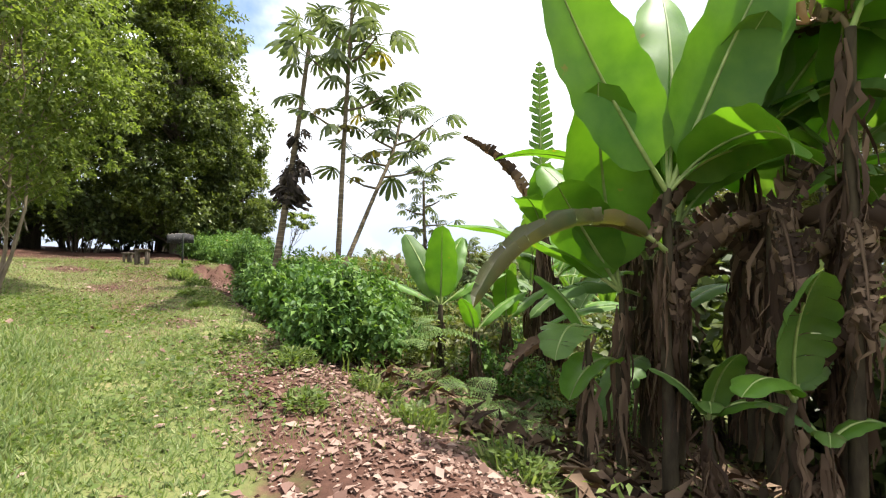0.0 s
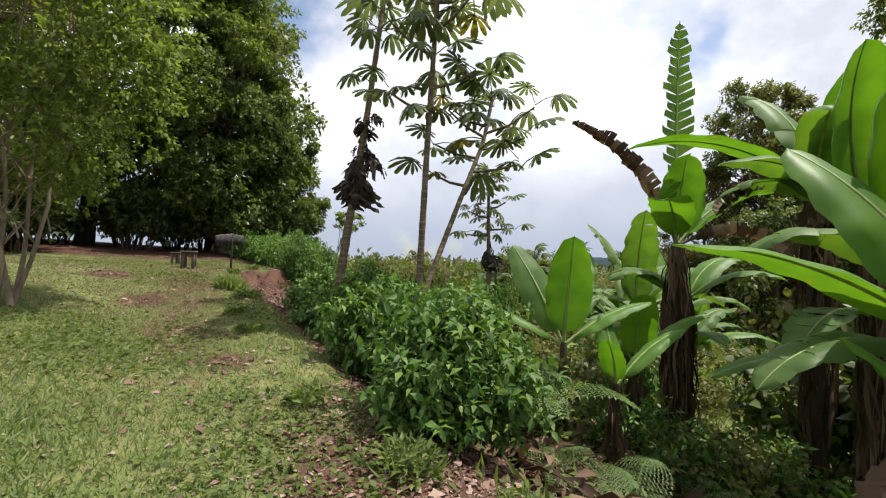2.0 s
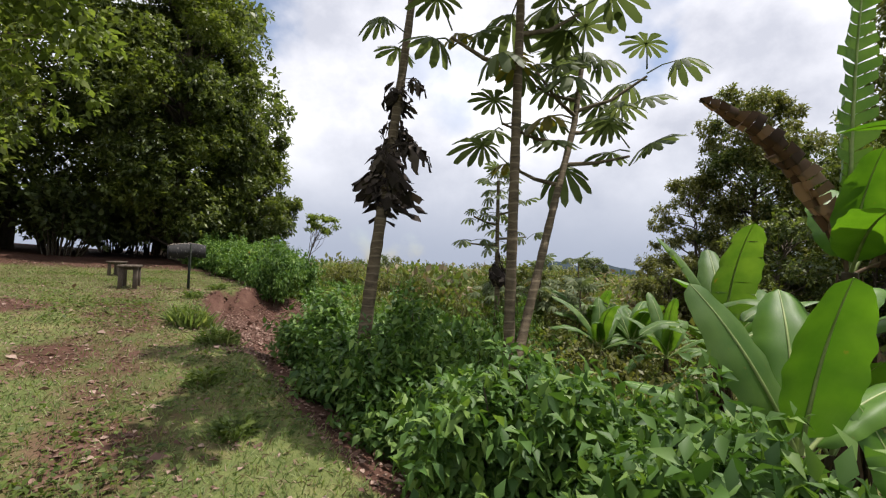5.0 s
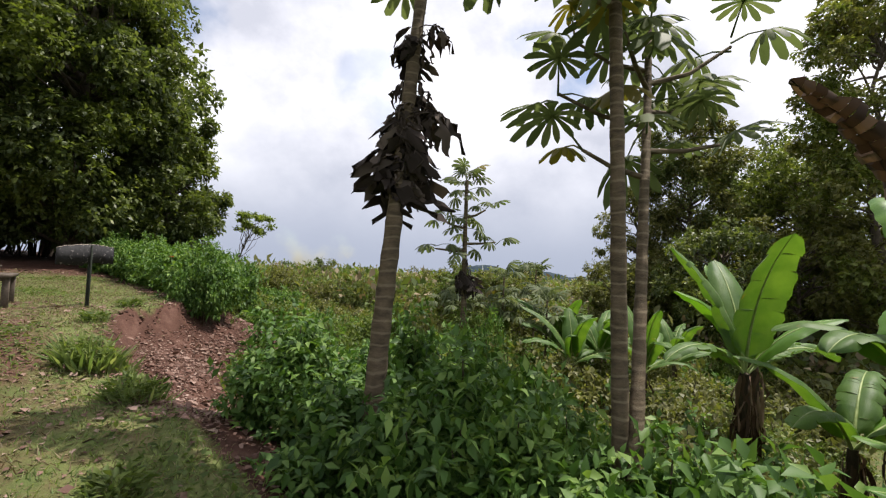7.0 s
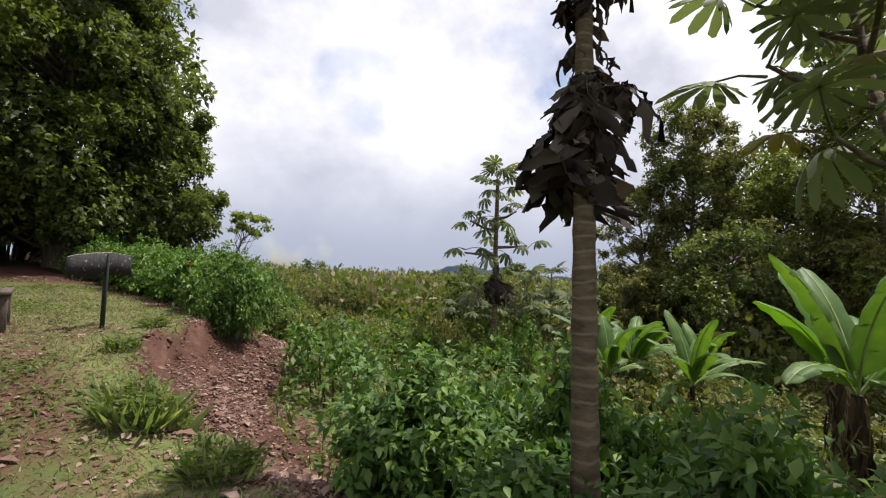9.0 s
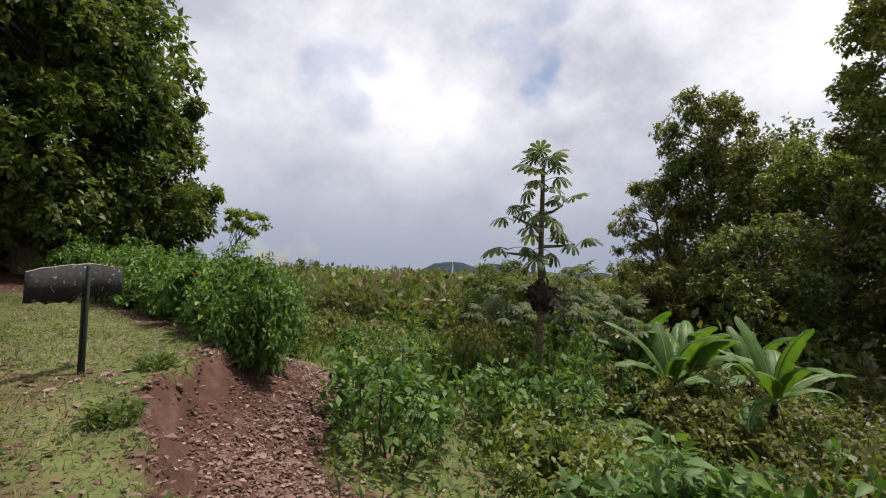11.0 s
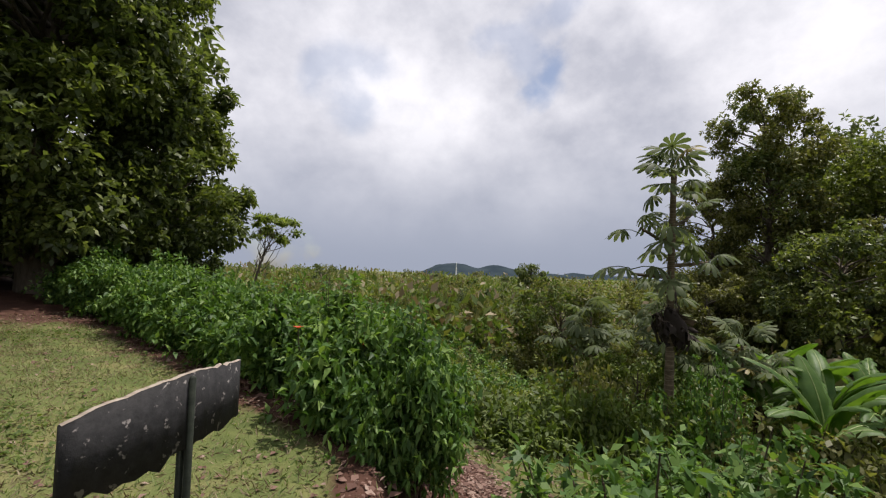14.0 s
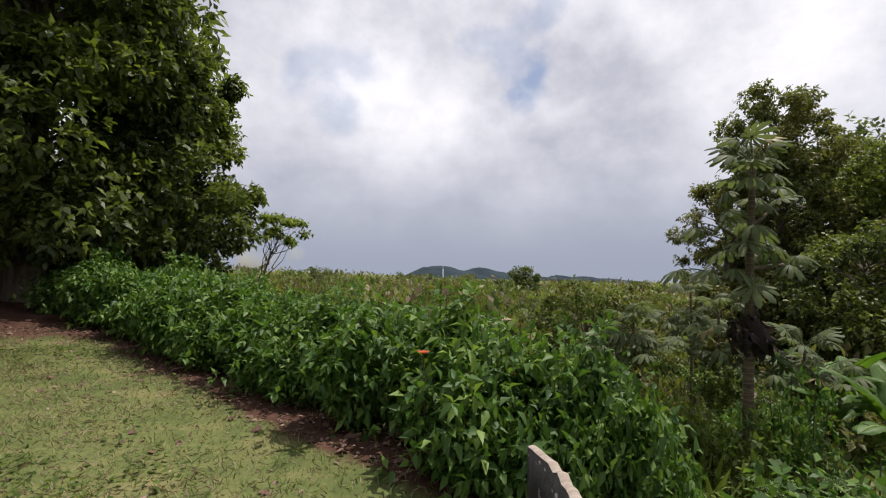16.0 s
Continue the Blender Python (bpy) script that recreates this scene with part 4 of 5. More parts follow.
banana(3.38, 3.03, "leaning brown banana stem with withered hanging leaves", 75, 3.6, 0.056, [
    (-20, 60, 1.6, 0.5, 150, dict(DEADK)), (140, -20, 1.2, 0.28, 60, dict(DEADK, at=0.6)), (-90, 70, 1.8, 0.6, 70)], 33, z=-0.3, rag_len=0.7, mature=0.55)
banana(1.63, 3.93, "small banana sucker with a folded green leaf", 76, 1.3, 0.035, [
    (140, 40, 0.9, 0.5, 95, dict(fold=0)), (60, 65, 0.8, 0.35, 40), (110, 12, 1.0, 0.24, 70, dict(fold=-40, tears=0.2, mat=M_DEAD, name="dead_leaf"))], 15, z=-0.5, mature=0.55)
banana(2.9, 3.05, "young banana sucker with a bright upright leaf", 77, 0.75, 0.04, [
    (180, 82, 1.15, 0.46, 20, dict(roll=10)), (-50, 50, 0.9, 0.36, 60), (120, 45, 0.9, 0.36, 80)], 13, z=-0.3, mature=0.55)
banana(2.53, 3.53, "low banana sucker at the foot of the clump", 186, 0.6, 0.035, [
    (150, 60, 0.6, 0.22, 90, dict(mat=M_BANANA_OLD)), (60, 65, 0.65, 0.22, 60, dict(mat=M_BANANA_OLD)), (-110, 50, 0.6, 0.22, 80), (180, 78, 0.8, 0.3, 30)], 15, z=-0.45, mature=0.55)
banana(3.08, 2.98, "low banana sucker at the foot of the clump", 187, 0.5, 0.03, [
    (140, 50, 0.55, 0.2, 80, dict(mat=M_BANANA_OLD)), (40, 60, 0.55, 0.2, 70), (-90, 50, 0.55, 0.2, 80)], 15, z=-0.35, mature=0.55)
banana(2.98, 5.48, "banana plant in the shade of the clump", 78, 2.4, 0.09, [
    (180, 82, 2.0, 0.7, 30, dict(roll=32)), (100, 25, 1.8, 0.55, 60, dict(at=0.8)), (130, 5, 1.4, 0.5, 60, dict(at=0.5)),
    (80, 60, 1.7, 0.6, 90), (180, 78, 1.9, 0.65, 50, dict(roll=20)), (-100, 60, 1.6, 0.6, 90), (150, 55, 1.6, 0.6, 100)], 67, z=-0.9, rag_len=0.9, mature=0.55)
banana(4.48, 5.08, "banana plant in the shade of the clump", 79, 2.8, 0.1, [
    (60, 65, 1.9, 0.65, 80), (180, 82, 2.1, 0.7, 40, dict(roll=-15)), (140, 60, 1.8, 0.65, 90), (-120, 55, 1.8, 0.6, 90), (100, 20, 1.6, 0.5, 90, dict(DEADK))], 39, z=-0.7, rag_len=0.9, mature=0.55)
banana(4.13, 3.88, "brown banana stem in the thick of the clump", 180, 2.9, 0.08, [
    (180, 84, 2.1, 0.72, 30, dict(roll=12)), (60, 60, 1.8, 0.65, 90), (-100, 55, 1.8, 0.6, 90), (120, 10, 1.6, 0.5, 90, dict(DEADK))], 72, z=-0.45, rag_len=0.9, mature=0.55)
banana(3.13, 3.53, "brown banana stem in the thick of the clump", 181, 2.4, 0.06, [
    (150, -15, 1.3, 0.3, 65, dict(DEADK)), (90, -20, 1.2, 0.3, 62, dict(DEADK)), (-80, 50, 1.5, 0.55, 100, dict(tears=0.3))], 46, z=-0.4, rag_len=0.8, mature=0.55)
banana(5.28, 6.38, "banana plant at the back of the clump", 182, 3.4, 0.1, [
    (180, 82, 2.4, 0.74, 30, dict(roll=15)), (110, 42, 2.2, 0.6, 55), (100, 12, 1.9, 0.55, 50, dict(at=0.65)), (80, 60, 1.9, 0.65, 80), (-60, 60, 1.9, 0.65, 80), (0, 75, 2.0, 0.7, 50)], 78, z=-1.1, rag_len=1.1, mature=0.55)
banana(3.78, 6.98, "banana plant at the back of the clump", 183, 3.3, 0.1, [
    (180, 80, 2.3, 0.74, 40, dict(roll=28)), (100, 48, 2.2, 0.6, 50), (180, 84, 2.2, 0.7, 30, dict(roll=-10)), (120, 20, 1.9, 0.55, 60, dict(at=0.7, fold=-12)), (80, 8, 1.8, 0.5, 45, dict(at=0.55)), (80, 55, 1.9, 0.6, 80), (-60, 60, 1.9, 0.65, 80), (110, 20, 1.6, 0.5, 80, dict(DEADK))], 78, z=-1.1, rag_len=1.1, mature=0.55)
# added beyond the right edge of view to shade the clump
banana(5.08, 3.68, "added banana plant, stem out of view, shading the clump", 184, 2.9, 0.1, [
    (180, 80, 2.1, 0.72, 40), (80, 62, 2.0, 0.7, 80), (-60, 60, 1.9, 0.65, 80), (0, 75, 2.0, 0.7, 50), (130, 60, 1.9, 0.65, 90)], 65, z=-0.5, rag_len=1.1, mature=0.55)
banana(3.88, 7.98, "banana plant with a long leaf reaching sideways", 185, 4.1, 0.12, [
    (90, 34, 2.7, 0.58, 55, dict(fold=-10)), (150, 60, 2.0, 0.6, 80), (-60, 60, 2.1, 0.65, 70), (20, 80, 2.1, 0.65, 40), (110, 10, 1.9, 0.5, 60, dict(DEADK)), (175, 75, 1.9, 0.6, 50)], 91, z=-1.2, rag_len=1.2, mature=0.55)
# two more added plants, stems out of view, keep sun off the stems
banana(4.68, 3.03, "added tall banana plant, stem out of view, its leaves shading the clump", 188, 3.3, 0.08, [
    (90, 50, 2.2, 0.72, 60), (50, 52, 2.2, 0.72, 60), (130, 48, 2.2, 0.7, 65), (10, 60, 2.0, 0.7, 60), (170, 62, 1.9, 0.66, 60), (-80, 60, 2.0, 0.66, 70)], 31, z=-0.35, mature=0.55)
banana(5.98, 4.48, "added tall banana plant, stem out of view, shading the clump's outer side", 189, 3.5, 0.09, [
    (80, 48, 2.3, 0.74, 60), (30, 56, 2.2, 0.7, 60), (125, 50, 2.2, 0.7, 65), (-60, 60, 2.0, 0.66, 70), (180, 60, 2.0, 0.7, 60)], 31, z=-0.6, mature=0.55)
for k, (bx, by, hh) in enumerate(((3.75, 2.6, 2.6), (3.7, 3.45, 2.4), (4.2, 2.9, 2.8), (3.55, 4.55, 2.2))):
    banana(bx, by, "dead banana stem wrapped in dark brown rags", 600 + k, hh, 0.07, [
        (150 - 40 * k, -25, 1.2, 0.34, 60, dict(DEADK)), (40 + 50 * k, -20, 1.3, 0.34, 62, dict(DEADK, at=0.7)), (-70 + 30 * k, 10, 1.3, 0.36, 90, dict(DEADK, at=0.85))], 60, z=-0.5, rag_len=0.9, mature=0.55)
# clump with the torn upright leaf
banana(2.52, 9.1, "banana plant with a shaggy skirt of dead leaves", 81, 3.35, 0.13, [
    (178, 88, 3.6, 0.62, 8, dict(tears=0.95, fold=10, roll=2, mat=M_BANANA_OLD)), (82, 74, 2.8, 0.55, 55, dict(DEADK)), (150, 48, 1.8, 0.62, 70, dict(fold=-12)),
    (-75, 50, 2.2, 0.66, 55, dict(fold=-30, tears=0.2)), (172, 84, 1.5, 0.7, 30, dict(fold=5)), (-30, 70, 1.8, 0.6, 60), (-95, 30, 1.9, 0.5, 90, dict(DEADK))],
    130, z=-1.25, rag_len=1.1)
banana(3.0, 9.8, "banana plant half hidden behind another", 82, 2.4, 0.1, [
    (100, 55, 1.7, 0.6, 80), (60, 60, 1.6, 0.55, 80), (-60, 60, 1.9, 0.6, 80), (-120, 55, 1.7, 0.6, 90)], 50, z=-1.3, mature=0.6)
banana(1.6, 8.35, "banana sucker with bright green leaves", 83, 1.3, 0.06, [
    (170, 80, 1.3, 0.5, 50, dict(fold=4)), (-80, 52, 1.4, 0.36, 45, dict(fold=25)), (70, 60, 1.2, 0.36, 60, dict(fold=20))], 40, z=-1.0)
# young plant at the hedge
banana(0.3, 7.2, "young banana plant with one broad upright leaf", 84, 1.45, 0.065, [
    (172, 82, 1.4, 0.54, 20, dict(fold=6, roll=-3)), (20, 80, 1.45, 0.46, 30, dict(fold=8, roll=-20, mat=M_BANANA_OLD)), (82, 34, 1.35, 0.32, 30, dict(fold=30)), (-80, 40, 1.3, 0.36, 35, dict(fold=28)), (-30, 72, 1.5, 0.5, 40)], 14, z=-0.7)
banana(0.85, 6.9, "slender banana sucker beside the hedge", 85, 0.95, 0.055, [
    (-70, 50, 1.2, 0.3, 40, dict(fold=28)), (150, 72, 0.8, 0.3, 50), (10, 78, 0.9, 0.3, 30)], 14, z=-0.6)
# plants further down the slope
banana(3.3, 10.6, "banana plant with long arching leaves", 86, 1.7, 0.1, [
    (110, 50, 2.0, 0.5, 60, dict(fold=25)), (70, 66, 2.0, 0.5, 50), (-60, 60, 2.0, 0.55, 60), (-100, 45, 1.9, 0.5, 80), (180, 55, 1.8, 0.5, 70)], 40, mature=0.5)
banana(2.9, 11.9, "banana plant with broad upright leaves and a torn drooping one", 87, 2.4, 0.11, [
    (170, 84, 2.5, 0.78, 26, dict(fold=8)), (60, 80, 2.4, 0.55, 26, dict(fold=20)), (-20, 78, 2.3, 0.6, 30), (-85, 34, 2.2, 0.55, 70, dict(tears=0.8, fold=-30, mat=M_BANANA_OLD)), (-50, 66, 2.0, 0.5, 55), (100, 46, 1.9, 0.5, 70), (-115, 60, 1.8, 0.5, 60)], 50, mature=0.85)
banana(4.4, 13.2, "banana plant with broad upright leaves", 88, 2.6, 0.11, [
    (80, 62, 2.2, 0.6, 50), (30, 78, 2.2, 0.6, 30), (-40, 65, 2.1, 0.6, 50), (130, 50, 2.0, 0.55, 70, dict(tears=0.5)), (-100, 45, 1.9, 0.55, 80, dict(tears=0.4))], 50, mature=0.5)
for k, (bx, by, hh) in enumerate(((4.7, 19.4, 1.5), (5.6, 20.7, 1.5), (3.8, 20.4, 1.4), (4.5, 16.7, 1.7), (3.3, 18.5, 1.2), (8.6, 20.8, 1.4))):
    rk = np.random.default_rng(95 + k)
    fan = [(a + rk.uniform(-16, 16), e + rk.uniform(-7, 7), rk.uniform(1.5, 2.6), rk.uniform(0.4, 0.58), dr + rk.uniform(0, 40), dict(fold=rk.uniform(10, 30), tears=float(rk.choice((0.0, 0.0, 0.3, 0.6))), roll=rk.uniform(-14, 14)))
           for a, e, dr in ((95, 56, 40), (60, 72, 34), (-10, 80, 22), (-55, 68, 38), (-95, 46, 45), (150, 68, 38), (178, 80, 28), (110, 30, 50), (-130, 52, 60))]
    banana(bx, by, "banana plant with a fan of upright leaves in the valley", 95 + k, hh, 0.1, fan, 24, mature=1.0)


# ---- cecropia trees ----
def palmate(r, rad, lobes, droop, crumple=0.0, petiole=0.45, broad=1.0):
    """An umbrella leaf with finger lobes round the end of its stalk; the stalk starts at the origin and runs along +y."""
    ch = tube([(0, 0, 0), (0, petiole * 0.5, 0.05), (0, petiole, 0.04)], [0.012, 0.009, 0.008], 4)
    ctr = np.array((0, petiole, 0.04))
    for k in range(lobes):
        a = np.radians(-160 + 320 * k / (lobes - 1))
        L = rad * (0.72 + 0.28 * math.cos(a * 0.8)) * r.uniform(0.9, 1.08)
        d = np.array((math.sin(a), math.cos(a), 0))
        s = np.array((math.cos(a), -math.sin(a), 0))
        m = 5 if crumple == 0 else 9
        t = np.array((0.0, 0.3, 0.62, 0.88, 1.0)) if crumple == 0 else np.linspace(0, 1, 9)
        w = np.interp(t, (0.0, 0.3, 0.62, 0.88, 1.0), (0.02, 0.085, 0.15, 0.12, 0.01)) * L * broad * (1 - 0.75 * min(crumple, 1) * r.uniform(0, 1, m))
        dz = -np.radians(droop) * 0.55 * L * t ** 1.8 * (1 + crumple) + r.normal(0, 0.03 + 0.07 * crumple, m) * t * L
        mid = ctr + d * (L * t * (1 - 0.2 * t * droop / 60))[:, None] + np.array((0, 0, 1)) * dz[:, None]
        up = np.array((0, 0, 0.22)) * w[:, None]
        V = np.concatenate([mid - s * w[:, None] - up, mid, mid + s * w[:, None] - up])
        if crumple:
            V = V + r.normal(0, 0.02 * crumple, V.shape)
        i = np.arange(m - 1)
        F = np.concatenate([np.stack([i, i + m, i + m + 1, i + 1], 1), np.stack([i + m, i + 2 * m, i + 2 * m + 1, i + m + 1], 1)])
        ch.append((V, F))
    return ch


_r = np.random.default_rng(3)
CEC = [mesh_of("leaf", palmate(_r, 0.46, 11, dr, 0.0, 0.45, 0.84), M_CECROPIA) for dr in (36, 54, 72)]
CEC_Y = mesh_of("leaf", palmate(_r, 0.4, 9, 50), leaf_material("cecropia_yellow", (0.12, 0.1, 0.02), (0.2, 0.16, 0.03), (0.28, 0.22, 0.05), 0.5, 0.4))
CEC_D = [mesh_of("dead_leaf", palmate(_r, 0.33, 8, dr, 0.75, pt, 1.75), M_DEAD_DARK) for dr, pt in ((105, 0.16), (120, 0.12), (70, 0.3), (95, 0.2))]


def cecropia(x, y, label, seed, pts, r0, r1, whorls, dead=(), branches=()):
    """pts: the trunk's points above its foot. whorls: (height share, leaves, spread tilt)."""
    r = np.random.default_rng(seed)
    z0 = float(gz(x, y)) - 0.1
    t = thing("cecropia_tree", pose(x, y, z0), label, "tree", "cecropia trees")
    P = np.array(pts, float)
    n = 60
    q = np.linspace(0, 1, n)
    k = np.linspace(0, 1, len(P))
    C = np.stack([np.interp(q, k, P[:, c]) for c in range(3)], 1)
    for _ in range(6):
        C[1:-1] = (C[:-2] + 2 * C[1:-1] + C[2:]) / 4
    rr = np.linspace(r0, r1, n) * (1 + 0.09 * (np.arange(n) % 3 == 0))
    wood = tube(C, rr, 10)
    spots = []
    for share, count, tilt in whorls:
        c = np.array([np.interp(share, q, C[:, i]) for i in range(3)])
        spots.append((c, count, tilt))
    for share, az, L, rise, count in branches:
        c = np.array([np.interp(share, q, C[:, i]) for i in range(3)])
        e = c + np.array((-math.sin(radians(az)) * L, math.cos(radians(az)) * L, rise))
        b = np.stack([c, (c + e) / 2 - np.array((0, 0, rise * 0.18)), e])
        wood += tube(b, [r1 * 0.9, r1 * 0.7, r1 * 0.5], 6)
        spots.append((e, count, 18))
    part("trunk", wood, M_TRUNK, t, smooth=True)
    for c, count, tilt in spots:
        for j in range(count):
            az = j * 137.5 + r.uniform(-25, 25)
            me = CEC[int(r.integers(0, 3))] if r.uniform() > 0.07 else CEC_Y
            f = r.uniform(0.8, 1.15)
            ob = part("leaf", me, None, t)
            ob.matrix_basis = pose(*(c + np.array((0, 0, r.uniform(-0.12, 0.12)))), r.uniform(-12, 30) + tilt - 10, r.uniform(-15, 15), az) @ Matrix.Diagonal((f, f, f, 1))
    for share, count, size in dead:
        c = np.array([np.interp(share, q, C[:, i]) for i in range(3)])
        rag = [(v + c - np.array((0, 0, 0.55 * size)), f_) for v, f_ in dead_skirt(r, 0.5 * size, 1.0 * size, 0.11, count * 2, 0.36 * size)]
        part("rag", rag, M_DEAD_DARK, t)
        for j in range(count):
            f = size * r.uniform(0.7, 1.2)
            ob = part("dead_leaf", CEC_D[j % 4], None, t)
            ob.matrix_basis = pose(*(c + np.array((0, 0, r.uniform(-0.28, 0.28)))), r.uniform(-70, 10), r.uniform(-50, 50), j * 137.5 + r.uniform(-30, 30)) @ Matrix.Diagonal((f, f, f, 1))
    return t


cecropia(-3.18, 9.02, "slim cecropia trunk hung with withered brown leaves", 101, [(0, 0, 0), (0.09, 0.24, 1.4), (0.21, 0.5, 2.8), (0.34, 0.78, 4.3), (0.52, 1.1, 6.6)], 0.085, 0.045,
         [(0.8, 2, -5), (0.93, 4, 5), (1.0, 8, 30)], [(0.535, 22, 0.84), (0.61, 6, 0.55), (0.68, 7, 0.55)])
cecropia(-1.66, 8.1, "tall slim cecropia tree with large umbrella leaves", 102, [(0, 0, 0), (0.03, 0.16, 1.6), (0.08, 0.36, 3.7), (0.14, 0.58, 5.6), (0.2, 0.78, 7.4)], 0.058, 0.034,
         [(0.6, 2, -5), (0.7, 3, 0), (0.8, 4, 5), (0.9, 5, 15), (1.0, 9, 35)], branches=[(0.58, 80, 0.7, 0.35, 4), (0.63, -70, 0.75, 0.4, 4), (0.7, 120, 0.7, 0.35, 5), (0.76, -120, 0.7, 0.4, 5), (0.83, 40, 0.6, 0.35, 4), (0.83, -50, 0.6, 0.35, 4)])
cecropia(-1.9, 7.72, "leaning cecropia tree with whorls of large lobed leaves", 103, [(0, 0, 0), (0.38, 0.52, 1.35), (0.84, 1.16, 2.75), (1.22, 1.68, 3.85), (1.38, 1.92, 4.75)], 0.05, 0.03,
         [(0.66, 2, -10), (0.78, 3, 0), (0.9, 4, 10), (1.0, 7, 35)], branches=[(0.56, 85, 0.55, 0.2, 2), (0.62, -85, 0.8, 0.15, 3), (0.68, 75, 0.8, 0.3, 3), (0.72, -60, 0.95, 0.35, 3), (0.78, 130, 0.8, 0.3, 3), (0.8, -95, 0.85, 0.45, 3), (0.84, 60, 0.7, 0.4, 3)])
cecropia(-0.1, 19.1, "young cecropia tree standing above the scrub", 104, [(0, 0, 0), (0.05, 0, 2.1), (-0.02, -0.1, 4.1), (-0.05, -0.2, 6.0)], 0.1, 0.05,
         [(0.66, 3, -30), (0.74, 3, -25), (0.82, 4, -15), (0.92, 5, 0), (0.97, 4, 25), (1.0, 6, 60)], [(0.5, 7, 1.1)], branches=[(0.62, 85, 0.9, 0.05, 3), (0.66, -85, 1.0, 0.1, 3), (0.74, 95, 0.8, 0.25, 3), (0.8, -75, 0.7, 0.3, 3)])
for k, (bx, by, hh) in enumerate(((1.9, 21.5, 3.6), (3.1, 20.3, 3.0), (0.6, 23.0, 3.2), (4.6, 25.0, 4.4))):
    cecropia(bx, by, "low cecropia sapling spreading over the scrub", 110 + k, [(0, 0, 0), (0.1, 0, hh * 0.5), (0.15, 0.1, hh)], 0.05, 0.03,
             [(0.7, 6, 0), (0.85, 7, 10), (1.0, 8, 30)], branches=[(0.6, 70, 0.8, 0.5, 6), (0.6, -70, 0.8, 0.5, 6), (0.6, 170, 0.8, 0.5, 6)])


# ---- ferns ----
def frond_mesh(r, L):
    n = 18
    t = np.linspace(0, 1, n)
    e = np.radians(62 - 95 * t)
    Y = np.concatenate([[0], np.cumsum(np.cos(e[:-1]) * L / n)])
    Z = np.concatenate([[0], np.cumsum(np.sin(e[:-1]) * L / n)])
    rib = np.stack([0 * Y, Y, Z], 1)
    ch = tube(rib, np.linspace(0.006, 0.002, n), 4)
    P, D = [], []
    for i in range(3, n):
        for sg in (-1, 1):
            for f in np.linspace(0, 0.9, 8):
                w = 0.30 * L * math.sin(np.pi * (t[i] * 0.82 + 0.14))
                P.append(rib[i] + np.array((sg * w * f, w * f * 0.35, -0.12 * w * f)))
                D.append((sg * 0.35, 0.8 if f < 0.8 else 0.2, -0.15))
                P.append(P[-1])
                D.append((sg * 0.55, -0.5, -0.15))
    ch.append(leaves(np.array(P), np.array(D), np.array((0, 0, 1.0)) + 0 * np.array(P), 0.046 * L, SLIM_V * np.array((0.8, 1, 1))))
    return mesh_of("frond", ch, M_FERN)


_r = np.random.default_rng(8)
FRONDS = [frond_mesh(_r, L) for L in (0.9, 1.1)]


def fern(x, y, seed, size=1.0, count=7, z=0.0):
    r = np.random.default_rng(seed)
    t = thing("fern", pose(x, y, float(gz(x, y)) - 0.02 + z), "pale green feathery fern on the slope", "fern", "ferns")
    for k in range(count):
        ob = part("frond", FRONDS[k % 2], None, t)
        f = size * r.uniform(0.75, 1.15)
        ob.matrix_basis = pose(0, 0, 0, r.uniform(-12, 12), r.uniform(-12, 12), 360 * k / count + r.uniform(-20, 20)) @ Matrix.Diagonal((f, f, f, 1))


for k, (u, s, z, f) in enumerate(((2.95, 4.6, 0.1, 0.7), (3.2, 5.6, 0.55, 1.1), (3.5, 6.4, 0.6, 1.0), (2.9, 3.9, 0.0, 0.65), (3.2, 3.3, 0, 0.65), (3.5, 4.5, 0, 1.0), (4.6, 4.8, 0, 1.0), (5.2, 5.6, 0, 0.9), (4.4, 8.2, 0.5, 1.1),
                                 (5.0, 9.4, 0.4, 1.1), (6.5, 13.5, 0.3, 1.2), (8.2, 15.2, 0.2, 1.3), (9.4, 14.3, 0.2, 1.2), (6.0, 10.8, 0.3, 1.1), (10.6, 15.6, 0.2, 1.3))):
    fx, fy = to_xy(u, s)
    fern(fx, fy, 200 + k, f, z=z)

# ---- the sign post and the benches ----
def wood_material(name, a, b_, flakes=None):
    m, nt, b = material(name, 0.75, 0.25)
    c = nt.nodes.new("ShaderNodeTexCoord")
    mp = nt.nodes.new("ShaderNodeMapping")
    mp.inputs["Scale"].default_value = (1.0, 9.0, 9.0)
    nt.links.new(c.outputs["Object"], mp.inputs[0])
    n1 = noise_tex(nt, 4, 6, mp.outputs[0], 0.65)
    col = ramp(nt, n1, [(0.25, a), (0.75, b_)])
    if flakes:
        col = mixc(nt, ramp(nt, noise_tex(nt, 26, 5, rough=0.6), [(0.62, (0, 0, 0)), (0.66, (1, 1, 1))]), col, flakes)
    nt.links.new(col, b.inputs["Base Color"])
    bump(nt, b, n1, 0.5, 0.006)
    return m


M_BOARD = wood_material("dark_board", (0.012, 0.012, 0.013), (0.035, 0.034, 0.035), (0.22, 0.2, 0.19))
M_POST = wood_material("dark_post", (0.012, 0.016, 0.012), (0.035, 0.042, 0.03))
M_RAW = wood_material("weathered_edge", (0.18, 0.14, 0.11), (0.42, 0.36, 0.3))
M_BENCH = wood_material("bench_wood", (0.05, 0.04, 0.032), (0.14, 0.11, 0.085))


